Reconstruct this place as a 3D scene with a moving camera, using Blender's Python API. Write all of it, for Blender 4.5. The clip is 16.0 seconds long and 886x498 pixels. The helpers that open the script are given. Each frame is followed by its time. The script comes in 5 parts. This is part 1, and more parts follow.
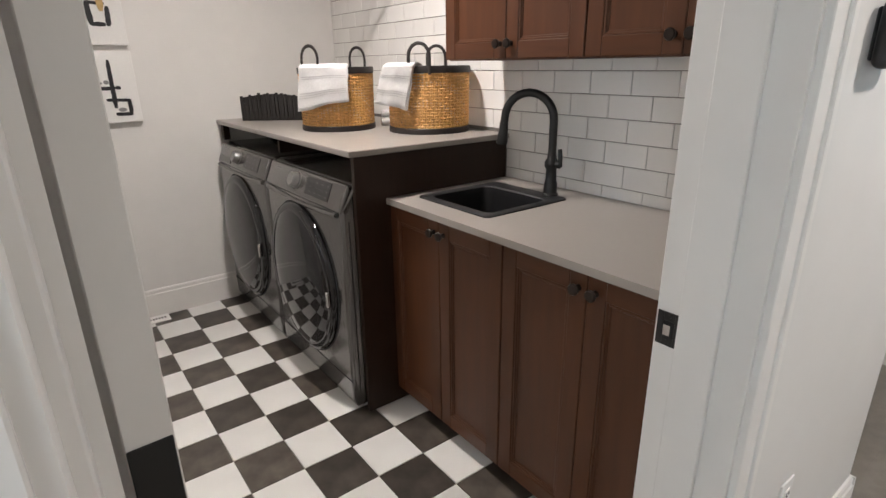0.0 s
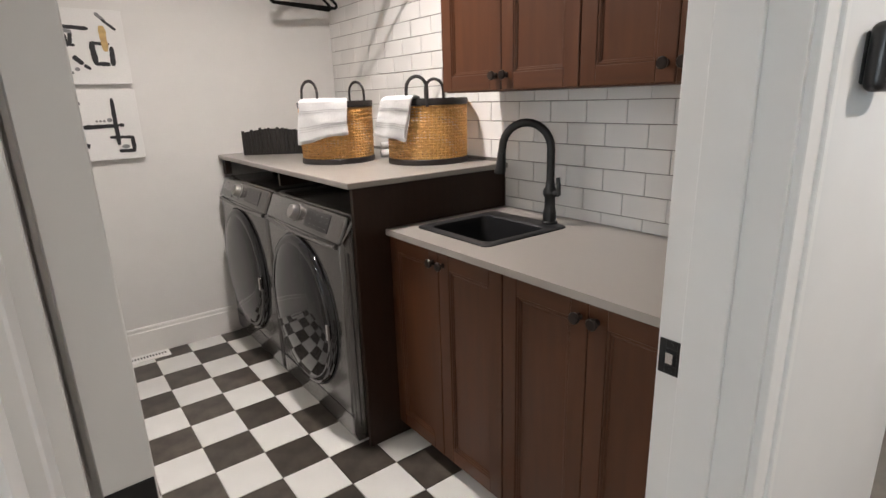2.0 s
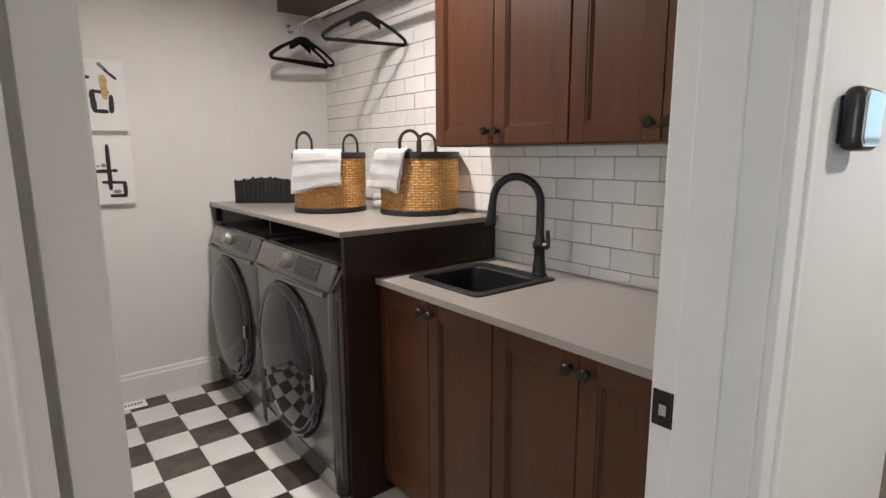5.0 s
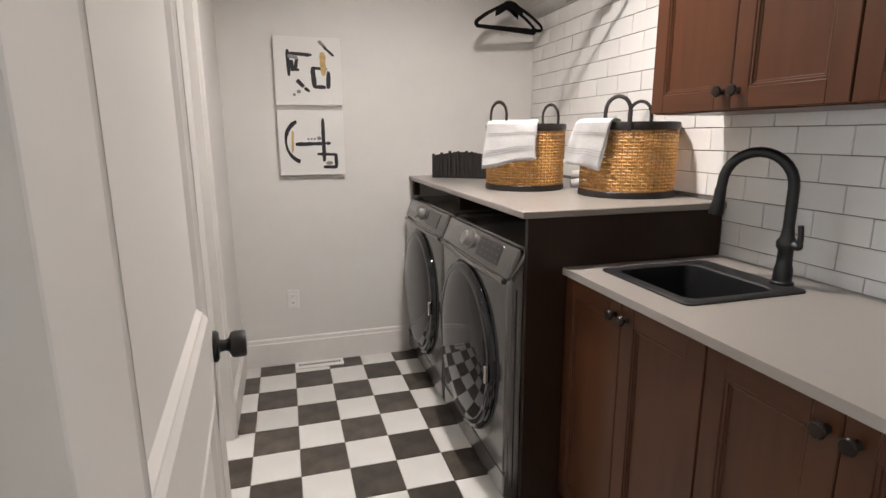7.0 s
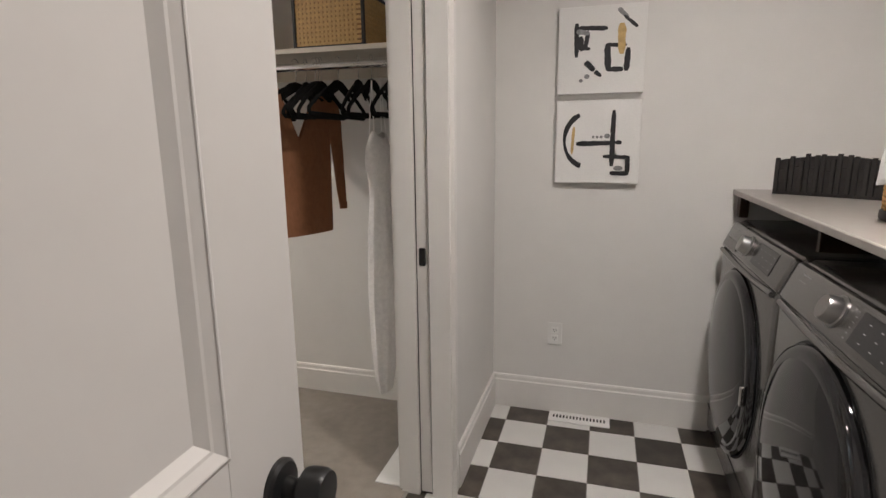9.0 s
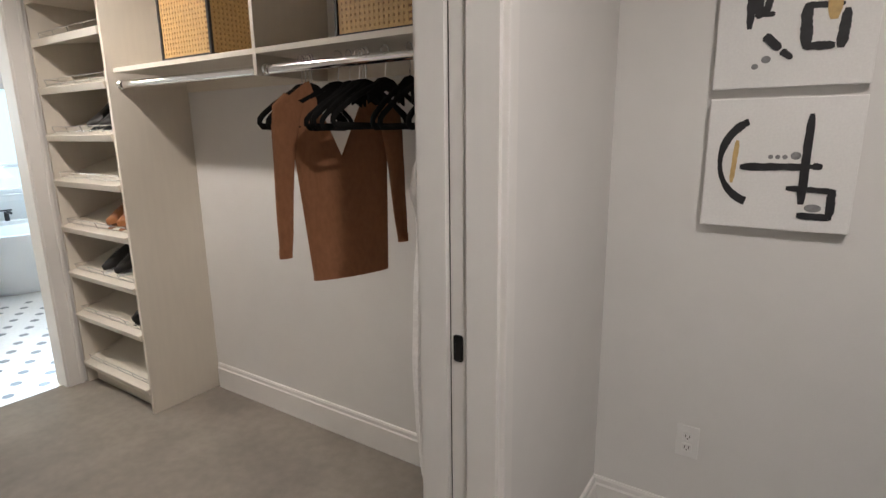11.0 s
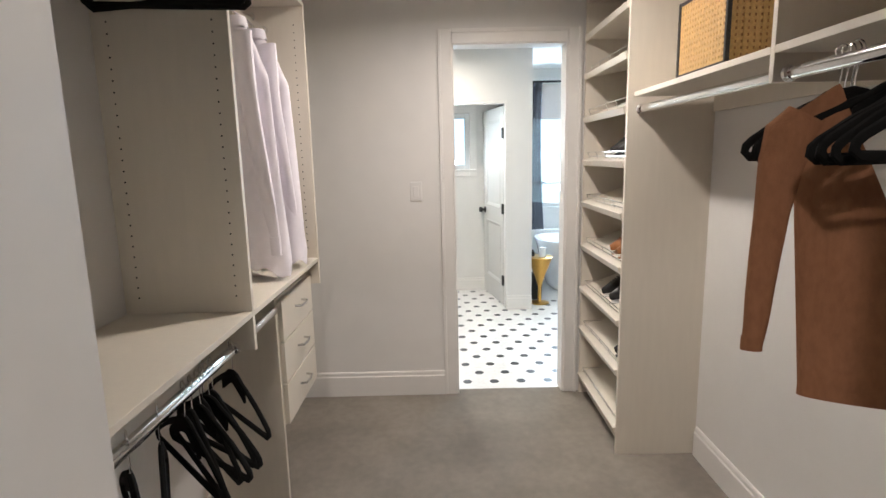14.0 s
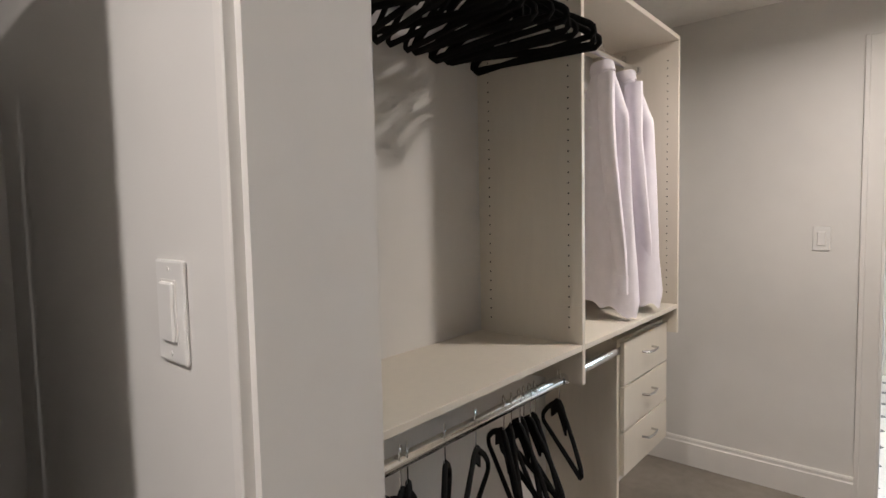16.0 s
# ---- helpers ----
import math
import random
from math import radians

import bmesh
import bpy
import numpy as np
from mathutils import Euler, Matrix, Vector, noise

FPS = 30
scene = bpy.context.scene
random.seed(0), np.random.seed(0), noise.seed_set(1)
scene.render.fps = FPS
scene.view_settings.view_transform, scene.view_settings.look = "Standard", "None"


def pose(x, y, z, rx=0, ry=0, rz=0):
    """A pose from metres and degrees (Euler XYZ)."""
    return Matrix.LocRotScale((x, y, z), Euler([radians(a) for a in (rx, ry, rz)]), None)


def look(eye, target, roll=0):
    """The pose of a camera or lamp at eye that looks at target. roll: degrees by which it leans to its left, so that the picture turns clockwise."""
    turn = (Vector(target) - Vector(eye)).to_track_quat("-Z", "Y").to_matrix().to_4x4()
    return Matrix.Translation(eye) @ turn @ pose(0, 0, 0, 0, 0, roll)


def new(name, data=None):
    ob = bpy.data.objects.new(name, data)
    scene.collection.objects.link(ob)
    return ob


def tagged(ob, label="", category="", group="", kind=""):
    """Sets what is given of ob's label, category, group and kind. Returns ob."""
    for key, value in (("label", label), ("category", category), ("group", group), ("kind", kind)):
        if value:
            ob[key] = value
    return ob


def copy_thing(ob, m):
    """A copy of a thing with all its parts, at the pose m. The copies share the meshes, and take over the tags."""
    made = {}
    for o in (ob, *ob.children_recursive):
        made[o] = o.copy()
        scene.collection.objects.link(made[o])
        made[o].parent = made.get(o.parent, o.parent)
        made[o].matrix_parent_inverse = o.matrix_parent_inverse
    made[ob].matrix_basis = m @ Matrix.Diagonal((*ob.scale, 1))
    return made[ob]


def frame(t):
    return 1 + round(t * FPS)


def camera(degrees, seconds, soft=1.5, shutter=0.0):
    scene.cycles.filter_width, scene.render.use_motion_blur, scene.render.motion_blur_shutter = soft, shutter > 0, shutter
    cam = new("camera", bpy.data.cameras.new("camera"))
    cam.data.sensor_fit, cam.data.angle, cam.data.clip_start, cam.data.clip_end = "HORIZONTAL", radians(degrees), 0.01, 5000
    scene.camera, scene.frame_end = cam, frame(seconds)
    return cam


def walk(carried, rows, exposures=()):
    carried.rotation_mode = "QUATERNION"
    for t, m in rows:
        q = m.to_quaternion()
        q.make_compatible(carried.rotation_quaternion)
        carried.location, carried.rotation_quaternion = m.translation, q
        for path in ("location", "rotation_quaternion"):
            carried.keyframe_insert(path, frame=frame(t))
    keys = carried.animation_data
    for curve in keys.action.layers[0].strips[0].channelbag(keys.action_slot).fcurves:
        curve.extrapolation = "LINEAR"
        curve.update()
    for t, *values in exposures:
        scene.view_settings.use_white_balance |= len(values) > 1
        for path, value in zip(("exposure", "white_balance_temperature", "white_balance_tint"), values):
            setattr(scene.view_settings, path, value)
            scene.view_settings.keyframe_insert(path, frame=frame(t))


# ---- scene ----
cam = camera(79.3, 16.0)
PATH = [
    (0, (0.295, 0.17, 1.431), (1.438, 1.676, 0.778), -0.8),
    (0.5, (0.292, 0.17, 1.43), (1.406, 1.635, 0.647), -1.4),
    (1, (0.311, 0.171, 1.424), (1.406, 1.632, 0.609), -1.7),
    (1.5, (0.307, 0.171, 1.427), (1.412, 1.642, 0.644), -1.7),
    (2, (0.312, 0.169, 1.427), (1.467, 1.708, 0.882), -1.8),
    (2.5, (0.3, 0.156, 1.43), (1.505, 1.738, 1.225), -1.7),
    (3, (0.292, 0.146, 1.426), (1.512, 1.726, 1.528), -1.2),
    (5.5, (0.301, 0.188, 1.405), (1.497, 1.733, 0.98), -0.6),
    (6, (0.341, 0.221, 1.398), (1.445, 1.829, 0.96), -0.5),
    (6.5, (0.425, 0.291, 1.406), (1.283, 2.046, 0.978), -0.7),
    (7, (0.474, 0.358, 1.381), (1.023, 2.235, 0.963), -0.3),
    (7.5, (0.545, 0.478, 1.365), (0.723, 2.426, 0.951), -0.6),
    (8, (0.613, 0.666, 1.363), (0.404, 2.614, 0.958), -1.1),
    (8.5, (0.662, 0.843, 1.339), (0.222, 2.753, 0.942), -0.9),
    (11, (0.675, 1.797, 1.446), (-0.395, 3.43, 1.01), -0.7),
    (11.5, (0.646, 1.913, 1.447), (-0.716, 3.308, 1.002), -0.9),
    (12, (0.575, 1.985, 1.438), (-1.046, 3.069, 0.995), -1.2),
    (12.5, (0.493, 2.061, 1.446), (-1.295, 2.845, 1.01), -1.3),
    (13, (0.439, 2.128, 1.45), (-1.438, 2.675, 1.027), -1.3),
    (13.5, (0.416, 2.195, 1.462), (-1.521, 2.512, 1.075), -1.4),
    (14, (0.436, 2.267, 1.477), (-1.535, 2.268, 1.138), -1.3),
    (14.5, (0.441, 2.323, 1.479), (-1.502, 1.943, 1.198), -1.2),
    (15, (0.431, 2.36, 1.463), (-1.414, 1.622, 1.231), -1.1),
    (15.5, (0.4, 2.393, 1.443), (-1.305, 1.364, 1.262), -1.2),
    (16, (0.342, 2.416, 1.432), (-1.167, 1.109, 1.302), -1.2),
]
walk(cam, [(t, look(eye, target, roll)) for t, eye, target, roll in PATH],
     exposures=[(0, 0.0), (2, 0.05), (3, -0.08), (5.5, 0.0), (6.5, 0.08), (7.5, 0.0), (8.5, -0.2), (11, -0.4), (12, -0.52), (12.5, -0.45), (13, -0.2), (13.5, -0.18), (14, -0.24), (15, -0.6), (16, -0.35)])

# ---- world, lamps ----
world = bpy.data.worlds.new("world")
scene.world = world
world.use_nodes = True
wn = world.node_tree.nodes
sky = wn.new("ShaderNodeTexSky")
sky.sky_type, sky.sun_disc = 'NISHITA', False
sky.sun_elevation, sky.sun_rotation = radians(42), radians(60)
world.node_tree.links.new(sky.outputs[0], wn["Background"].inputs[0])
wn["Background"].inputs[1].default_value = 0.12

sun = new("sun", bpy.data.lights.new("sun", 'SUN'))
sun.data.energy, sun.data.angle, sun.data.color = 2.0, radians(0.5), (1, 0.95, 0.87)
sun.matrix_world = look((-10, 8, 14), (-5, 3, 0))

WARM = (1.0, 0.925, 0.885)


def area_lamp(name, eye, target, sx, sy, power, color=WARM, disk=False, spread=180):
    d = bpy.data.lights.new(name, 'AREA')
    d.shape = 'DISK' if disk else 'RECTANGLE'
    d.size = sx
    if not disk:
        d.size_y = sy
    d.energy, d.color, d.spread = power, color, radians(spread)
    ob = new(name, d)
    ob.matrix_world = look(eye, target)
    return ob


area_lamp("laundry_downlight_lamp", (1.10, 2.11, 2.512), (1.10, 2.111, 0), 0.13, 0.13, 35, disk=True, spread=165)
area_lamp("closet_downlight_lamp", (-1.70, 2.5, 2.402), (-1.70, 2.501, 0), 0.13, 0.13, 28, color=(1.0, 0.91, 0.85), disk=True, spread=165)
area_lamp("hall_downlight_lamp", (2.1, -0.5, 2.512), (2.1, -0.499, 0), 0.13, 0.13, 31, disk=True, spread=165)
# unseen daylight added at the hall end to brighten the door jamb
area_lamp("hall_added_daylight", (-1.56, -0.85, 1.5), (1.6, -0.2, 1.1), 1.1, 1.2, 19, color=(0.93, 0.96, 1.0))
area_lamp("bath_window_daylight", (-5.88, 3.95, 1.6), (-3, 2.8, 0.6), 1.0, 1.2, 56, color=(0.58, 0.79, 1.0))
area_lamp("bath_downlight_lamp", (-3.9, 2.2, 2.43), (-3.9, 2.201, 0), 0.14, 0.14, 30, color=(1, 0.93, 0.82), disk=True, spread=170)
area_lamp("toilet_window_daylight", (-5.36, 2.2, 1.64), (-3, 2.5, 0.6), 0.5, 0.55, 16, color=(0.8, 0.92, 1.0))

# ---- materials ----


def mat(name, base, rough=0.6, metal=0.0, scale=12, vary=0.06, bump=0.0, bscale=200, spec=0.5, stretch=(1, 1, 1), coords="Object", coat=0.0, random_tone=0.0, big=0.04):
    m = bpy.data.materials.new(name)
    m.use_nodes = True
    nt = m.node_tree
    N, L = nt.nodes, nt.links
    b = N["Principled BSDF"]
    b.inputs["Roughness"].default_value = rough
    b.inputs["Metallic"].default_value = metal
    b.inputs["Specular IOR Level"].default_value = spec
    b.inputs["Coat Weight"].default_value = coat
    b.inputs["Coat Roughness"].default_value = 0.15
    tc = N.new("ShaderNodeTexCoord")
    mp = N.new("ShaderNodeMapping")
    mp.inputs["Scale"].default_value = stretch
    L.new(tc.outputs[coords], mp.inputs[0])
    n1 = N.new("ShaderNodeTexNoise")
    n1.inputs["Scale"].default_value, n1.inputs["Detail"].default_value = scale, 5
    n2 = N.new("ShaderNodeTexNoise")
    n2.inputs["Scale"].default_value, n2.inputs["Detail"].default_value = 1.7, 2
    L.new(mp.outputs[0], n1.inputs[0]), L.new(mp.outputs[0], n2.inputs[0])

    def around(src, amount):
        r = N.new("ShaderNodeMapRange")
        r.inputs[1].default_value, r.inputs[2].default_value = 0.3, 0.7
        r.inputs[3].default_value, r.inputs[4].default_value = 1 - amount, 1 + amount
        L.new(src, r.inputs[0])
        return r.outputs[0]

    def mul(a, c):
        x = N.new("ShaderNodeMath")
        x.operation = 'MULTIPLY'
        L.new(a, x.inputs[0]), L.new(c, x.inputs[1])
        return x.outputs[0]
    v = mul(around(n1.outputs[0], vary), around(n2.outputs[0], big))
    if random_tone:
        oi = N.new("ShaderNodeObjectInfo")
        r = N.new("ShaderNodeMapRange")
        r.inputs[3].default_value, r.inputs[4].default_value = 1 - random_tone, 1 + random_tone
        L.new(oi.outputs["Random"], r.inputs[0])
        v = mul(v, r.outputs[0])
    sc = N.new("ShaderNodeVectorMath")
    sc.operation = 'SCALE'
    sc.inputs[0].default_value = base
    L.new(v, sc.inputs["Scale"])
    L.new(sc.outputs[0], b.inputs["Base Color"])
    rr = N.new("ShaderNodeMapRange")
    rr.inputs[3].default_value, rr.inputs[4].default_value = max(0.02, rough * 0.85), min(1, rough * 1.15)
    L.new(n1.outputs[0], rr.inputs[0])
    L.new(rr.outputs[0], b.inputs["Roughness"])
    if bump:
        n3 = N.new("ShaderNodeTexNoise")
        n3.inputs["Scale"].default_value, n3.inputs["Detail"].default_value = bscale, 3
        L.new(mp.outputs[0], n3.inputs[0])
        bp = N.new("ShaderNodeBump")
        bp.inputs["Strength"].default_value, bp.inputs["Distance"].default_value = bump, 0.002
        L.new(n3.outputs[0], bp.inputs["Height"])
        L.new(bp.outputs[0], b.inputs["Normal"])
    return m


PAINT = mat("wall_paint", (0.70, 0.685, 0.66), 0.55, scale=9, vary=0.015, bump=0.12, bscale=260, big=0.02)
CEIL = mat("ceiling_paint", (0.88, 0.86, 0.83), 0.85, scale=20, vary=0.02, bump=0.3, bscale=180, big=0.02)
TRIM = mat("trim_paint", (0.74, 0.72, 0.69), 0.5, scale=14, vary=0.015, bump=0.04, bscale=60, big=0.015)
DOORP = mat("door_paint", (0.66, 0.64, 0.61), 0.36, scale=14, vary=0.015, bump=0.05, bscale=90, big=0.015)
MELA = mat("melamine", (0.69, 0.635, 0.545), 0.45, scale=40, vary=0.02, stretch=(1, 1, 0.15), bump=0.05, bscale=120)
CARPET = mat("carpet", (0.25, 0.222, 0.192), 0.95, scale=20, vary=0.075, bump=1.0, bscale=420, spec=0.1, big=0.22)
TILE_W = mat("white_floor_tile", (0.66, 0.65, 0.625), 0.3, scale=7, vary=0.03, random_tone=0.035)
TILE_K = mat("black_floor_tile", (0.062, 0.052, 0.043), 0.33, scale=11, vary=0.5, big=0.3, random_tone=0.3)
GROUT = mat("grout", (0.30, 0.28, 0.26), 0.9, scale=90, vary=0.1)
GROUT_D = mat("dark_grout", (0.20, 0.185, 0.17), 0.9, scale=90, vary=0.1)
SUBWAY = mat("glazed_subway_tile", (0.74, 0.725, 0.70), 0.1, scale=5, vary=0.01, bump=0.06, bscale=14, random_tone=0.025, coat=0.3)
WOOD = mat("stained_maple", (0.072, 0.0255, 0.010), 0.38, scale=7, vary=0.10, stretch=(6, 6, 0.55), bump=0.04, bscale=60, coat=0.1, spec=0.35, big=0.07)
WOOD_H = mat("stained_maple_along", (0.058, 0.0215, 0.009), 0.38, scale=7, vary=0.16, stretch=(6, 0.55, 6), bump=0.04, bscale=60, coat=0.15, big=0.12)
WOOD_R = mat("stained_maple_rail", (0.072, 0.0255, 0.010), 0.38, scale=7, vary=0.10, stretch=(6, 0.55, 6), bump=0.04, bscale=60, coat=0.1, spec=0.35, big=0.07)
# same stain as WOOD, its base colour darkened for panels standing in shade
WOOD_SHADED = mat("stained_maple_shaded", (0.024, 0.0115, 0.007), 0.42, spec=0.3, scale=7, vary=0.16, stretch=(6, 6, 0.55), bump=0.04, bscale=60, big=0.1)
QUARTZ = mat("quartz", (0.31, 0.285, 0.258), 0.30, scale=24, vary=0.018, big=0.025)
GRAPHITE = mat("graphite_enamel", (0.135, 0.130, 0.125), 0.24, metal=0.75, scale=300, vary=0.03, coat=0.4)
GRAPHITE_D = mat("graphite_side", (0.10, 0.10, 0.10), 0.35, metal=0.6, scale=300, vary=0.03)
GLASSY = mat("smoked_door_glass", (0.010, 0.010, 0.011), 0.05, scale=4, vary=0.02, spec=0.5, coat=0.0)
DISPLAY = mat("display_panel", (0.016, 0.016, 0.017), 0.12, scale=4, vary=0.02)
PRINT = mat("pale_print", (0.26, 0.26, 0.255), 0.5)
CHROME = mat("chrome", (0.80, 0.80, 0.80), 0.12, metal=1.0, scale=30, vary=0.03)
SILVER = mat("brushed_silver", (0.58, 0.57, 0.55), 0.25, metal=1.0, scale=60, vary=0.05)
BLACKM = mat("matte_black_metal", (0.006, 0.006, 0.006), 0.42, scale=60, vary=0.1, bump=0.03)
BRONZE = mat("dark_bronze", (0.022, 0.016, 0.013), 0.33, metal=0.5, scale=60, vary=0.15)
DIAL = mat("satin_dial", (0.34, 0.33, 0.32), 0.3, metal=1.0, scale=60, vary=0.05)
GRANITE = mat("black_composite_sink", (0.010, 0.010, 0.011), 0.45, scale=220, vary=0.3, bump=0.1, bscale=300)
VELVET = mat("black_velvet", (0.008, 0.0075, 0.007), 0.95, scale=300, vary=0.2, bump=0.3, bscale=600, spec=0.15)
BLACKWOOD = mat("black_painted_wood", (0.018, 0.016, 0.015), 0.55, scale=10, vary=0.25, stretch=(6, 6, 0.6), bump=0.2, bscale=40)
CANE = mat("rattan", (0.58, 0.32, 0.105), 0.55, scale=60, vary=0.22, bump=0.2, bscale=180, big=0.12)
# darker copy of the rattan, with the shade inside put into its colour
CANE_SHADED = mat("rattan_shaded_inside", (0.30, 0.15, 0.055), 0.7, scale=40, vary=0.2)
CANE_L = mat("pale_cane_webbing", (0.56, 0.35, 0.13), 0.55, scale=80, vary=0.15, bump=0.2, bscale=180)
LEATHER = mat("black_leather", (0.016, 0.012, 0.011), 0.5, scale=90, vary=0.2, bump=0.3, bscale=220)
TOWEL = mat("white_cotton", (0.52, 0.515, 0.51), 0.95, scale=120, vary=0.05, bump=0.8, bscale=420, spec=0.1)
TOWEL_S = mat("grey_stripe_cotton", (0.36, 0.355, 0.35), 0.95, scale=120, vary=0.05, bump=0.8, bscale=420, spec=0.1)
KNIT = mat("camel_knit", (0.27, 0.122, 0.064), 0.9, scale=70, vary=0.1, stretch=(1, 3, 0.5), bump=0.5, bscale=260, spec=0.15)
SHIRT = mat("pale_lilac_cotton", (0.80, 0.76, 0.81), 0.8, scale=24, vary=0.03, bump=0.25, bscale=60, spec=0.2)
DRESS = mat("white_lace", (0.84, 0.82, 0.80), 0.85, scale=60, vary=0.06, bump=0.6, bscale=110, spec=0.2)
CANVAS = mat("white_canvas", (0.76, 0.75, 0.73), 0.8, scale=160, vary=0.03, bump=0.3, bscale=500)
INK = mat("black_acrylic", (0.014, 0.014, 0.016), 0.6, scale=38, vary=0.5, bump=0.4, bscale=120)
INK_G = mat("grey_acrylic", (0.22, 0.22, 0.22), 0.7, scale=60, vary=0.3)
OCHRE = mat("ochre_acrylic", (0.52, 0.36, 0.15), 0.7, scale=60, vary=0.15)
PLASTIC = mat("white_plastic", (0.74, 0.73, 0.71), 0.3, scale=20, vary=0.01)
PLASTIC_K = mat("black_plastic", (0.012, 0.012, 0.013), 0.3, scale=20, vary=0.05)
GLOSS_K = mat("glossy_black_screen", (0.01, 0.011, 0.013), 0.03, scale=4, vary=0.02, spec=1.0, coat=1.0)
# near-black that stands for the shade in gaps, holes and slots
DARK_GAP = mat("dark_gap_shade", (0.01, 0.01, 0.01), 0.8)
TAN = mat("tan_leather", (0.36, 0.14, 0.045), 0.5, scale=40, vary=0.15, bump=0.2)
SHOE_K = mat("black_shoe_leather", (0.016, 0.015, 0.015), 0.45, scale=60, vary=0.2, bump=0.2)
SOLE_W = mat("white_rubber", (0.65, 0.64, 0.62), 0.6, scale=60, vary=0.05)
HEXW = mat("white_mosaic", (0.78, 0.76, 0.74), 0.25, scale=40, vary=0.05, bump=0.15, bscale=45)
HEXK = mat("charcoal_mosaic", (0.045, 0.045, 0.05), 0.3, scale=40, vary=0.15, random_tone=0.2)
PORCELAIN = mat("white_acrylic_tub", (0.80, 0.80, 0.80), 0.14, scale=8, vary=0.01)
GOLD = mat("brushed_gold", (0.62, 0.36, 0.10), 0.3, metal=1.0, scale=60, vary=0.06)
SHEER = mat("charcoal_sheer", (0.10, 0.11, 0.14), 0.85, scale=60, vary=0.15, stretch=(1, 1, 0.2), bump=0.2, bscale=200)
SHEER.node_tree.nodes["Principled BSDF"].inputs["Alpha"].default_value = 0.62
SHADE = mat("roller_shade", (0.70, 0.62, 0.58), 0.8, scale=60, vary=0.03)
PANEW = mat("window_vinyl", (0.78, 0.78, 0.77), 0.35, scale=20, vary=0.01)


def glow(name, color, strength):
    m = bpy.data.materials.new(name)
    m.use_nodes = True
    b = m.node_tree.nodes["Principled BSDF"]
    b.inputs["Base Color"].default_value = (*color, 1)
    b.inputs["Emission Color"].default_value = (*color, 1)
    b.inputs["Emission Strength"].default_value = strength
    return m


LENS = glow("lit_lens", (1.0, 0.88, 0.74), 9)
SKYGLOW = glow("hazy_sky", (0.62, 0.85, 1.0), 2.0)
GREENGLOW = glow("far_garden", (0.20, 0.55, 0.40), 0.8)


def glass_mat():
    m = bpy.data.materials.new("window_glass")
    m.use_nodes = True
    b = m.node_tree.nodes["Principled BSDF"]
    b.inputs["Roughness"].default_value = 0.02
    b.inputs["Transmission Weight"].default_value = 1.0
    b.inputs["IOR"].default_value = 1.05
    return m


GLASS = glass_mat()

# ---- builders ----


def thing(name, x=0, y=0, z=0, label="", category="", group="", kind="", rz=0):
    ob = new(name)
    ob.empty_display_size = 0.1
    ob.matrix_world = pose(x, y, z, 0, 0, rz)
    return tagged(ob, label, category, group, kind)


def mesh_ob(name, bm, material, smooth=False):
    me = bpy.data.meshes.new(name)
    bmesh.ops.recalc_face_normals(bm, faces=bm.faces[:])
    if smooth:
        for f in bm.faces:
            f.smooth = True
        for e in bm.edges:
            if len(e.link_faces) == 2 and e.calc_face_angle(0) > radians(38):
                e.smooth = False
    bm.to_mesh(me)
    bm.free()
    for m in (material if isinstance(material, (list, tuple)) else [material]):
        me.materials.append(m)
    return new(name, me)


def part(name, bm, material, parent, label="", smooth=False):
    ob = mesh_ob(name, bm, material, smooth)
    ob.parent = parent
    if label:
        ob["label"] = label
    return ob


def structure(name, bm, material, label="", category="", smooth=False):
    return tagged(mesh_ob(name, bm, material, smooth), label, category, "", "structure")


def single(name, bm, material, label, category, group="", smooth=False):
    return tagged(mesh_ob(name, bm, material, smooth), label, category, group)


def box(x0, x1, y0, y1, z0, z1, bevel=0.0, bm=None, seg=1, m=None):
    """A box, bevelled when asked, added to bm."""
    b = bmesh.new()
    bmesh.ops.create_cube(b, size=1)
    for v in b.verts:
        v.co = Vector(((x0 + x1) / 2 + v.co.x * (x1 - x0), (y0 + y1) / 2 + v.co.y * (y1 - y0), (z0 + z1) / 2 + v.co.z * (z1 - z0)))
    if bevel:
        bmesh.ops.bevel(b, geom=b.edges[:], offset=bevel, segments=seg, affect='EDGES', profile=0.5)
    if m is not None:
        b.transform(m)
    return join(bm, b)


def join(bm, b):
    if bm is None:
        return b
    me = bpy.data.meshes.new("tmp")
    b.to_mesh(me)
    bm.from_mesh(me)
    b.free()
    bpy.data.meshes.remove(me)
    return bm


def lathe(profile, seg=24, bm=None, m=None):
    """A turned body about z, from (radius, z) pairs."""
    b = bmesh.new()
    rings = []
    for r, z in profile:
        if r < 1e-5:
            rings.append([b.verts.new((0, 0, z))])
        else:
            rings.append([b.verts.new((r * math.cos(2 * math.pi * i / seg), r * math.sin(2 * math.pi * i / seg), z)) for i in range(seg)])
    for a, c in zip(rings, rings[1:]):
        for i in range(seg):
            j = (i + 1) % seg
            q = [a[i % len(a)], a[j % len(a)], c[j % len(c)], c[i % len(c)]]
            q = list(dict.fromkeys(q))
            if len(q) > 2:
                b.faces.new(q)
    if m is not None:
        b.transform(m)
    return join(bm, b)


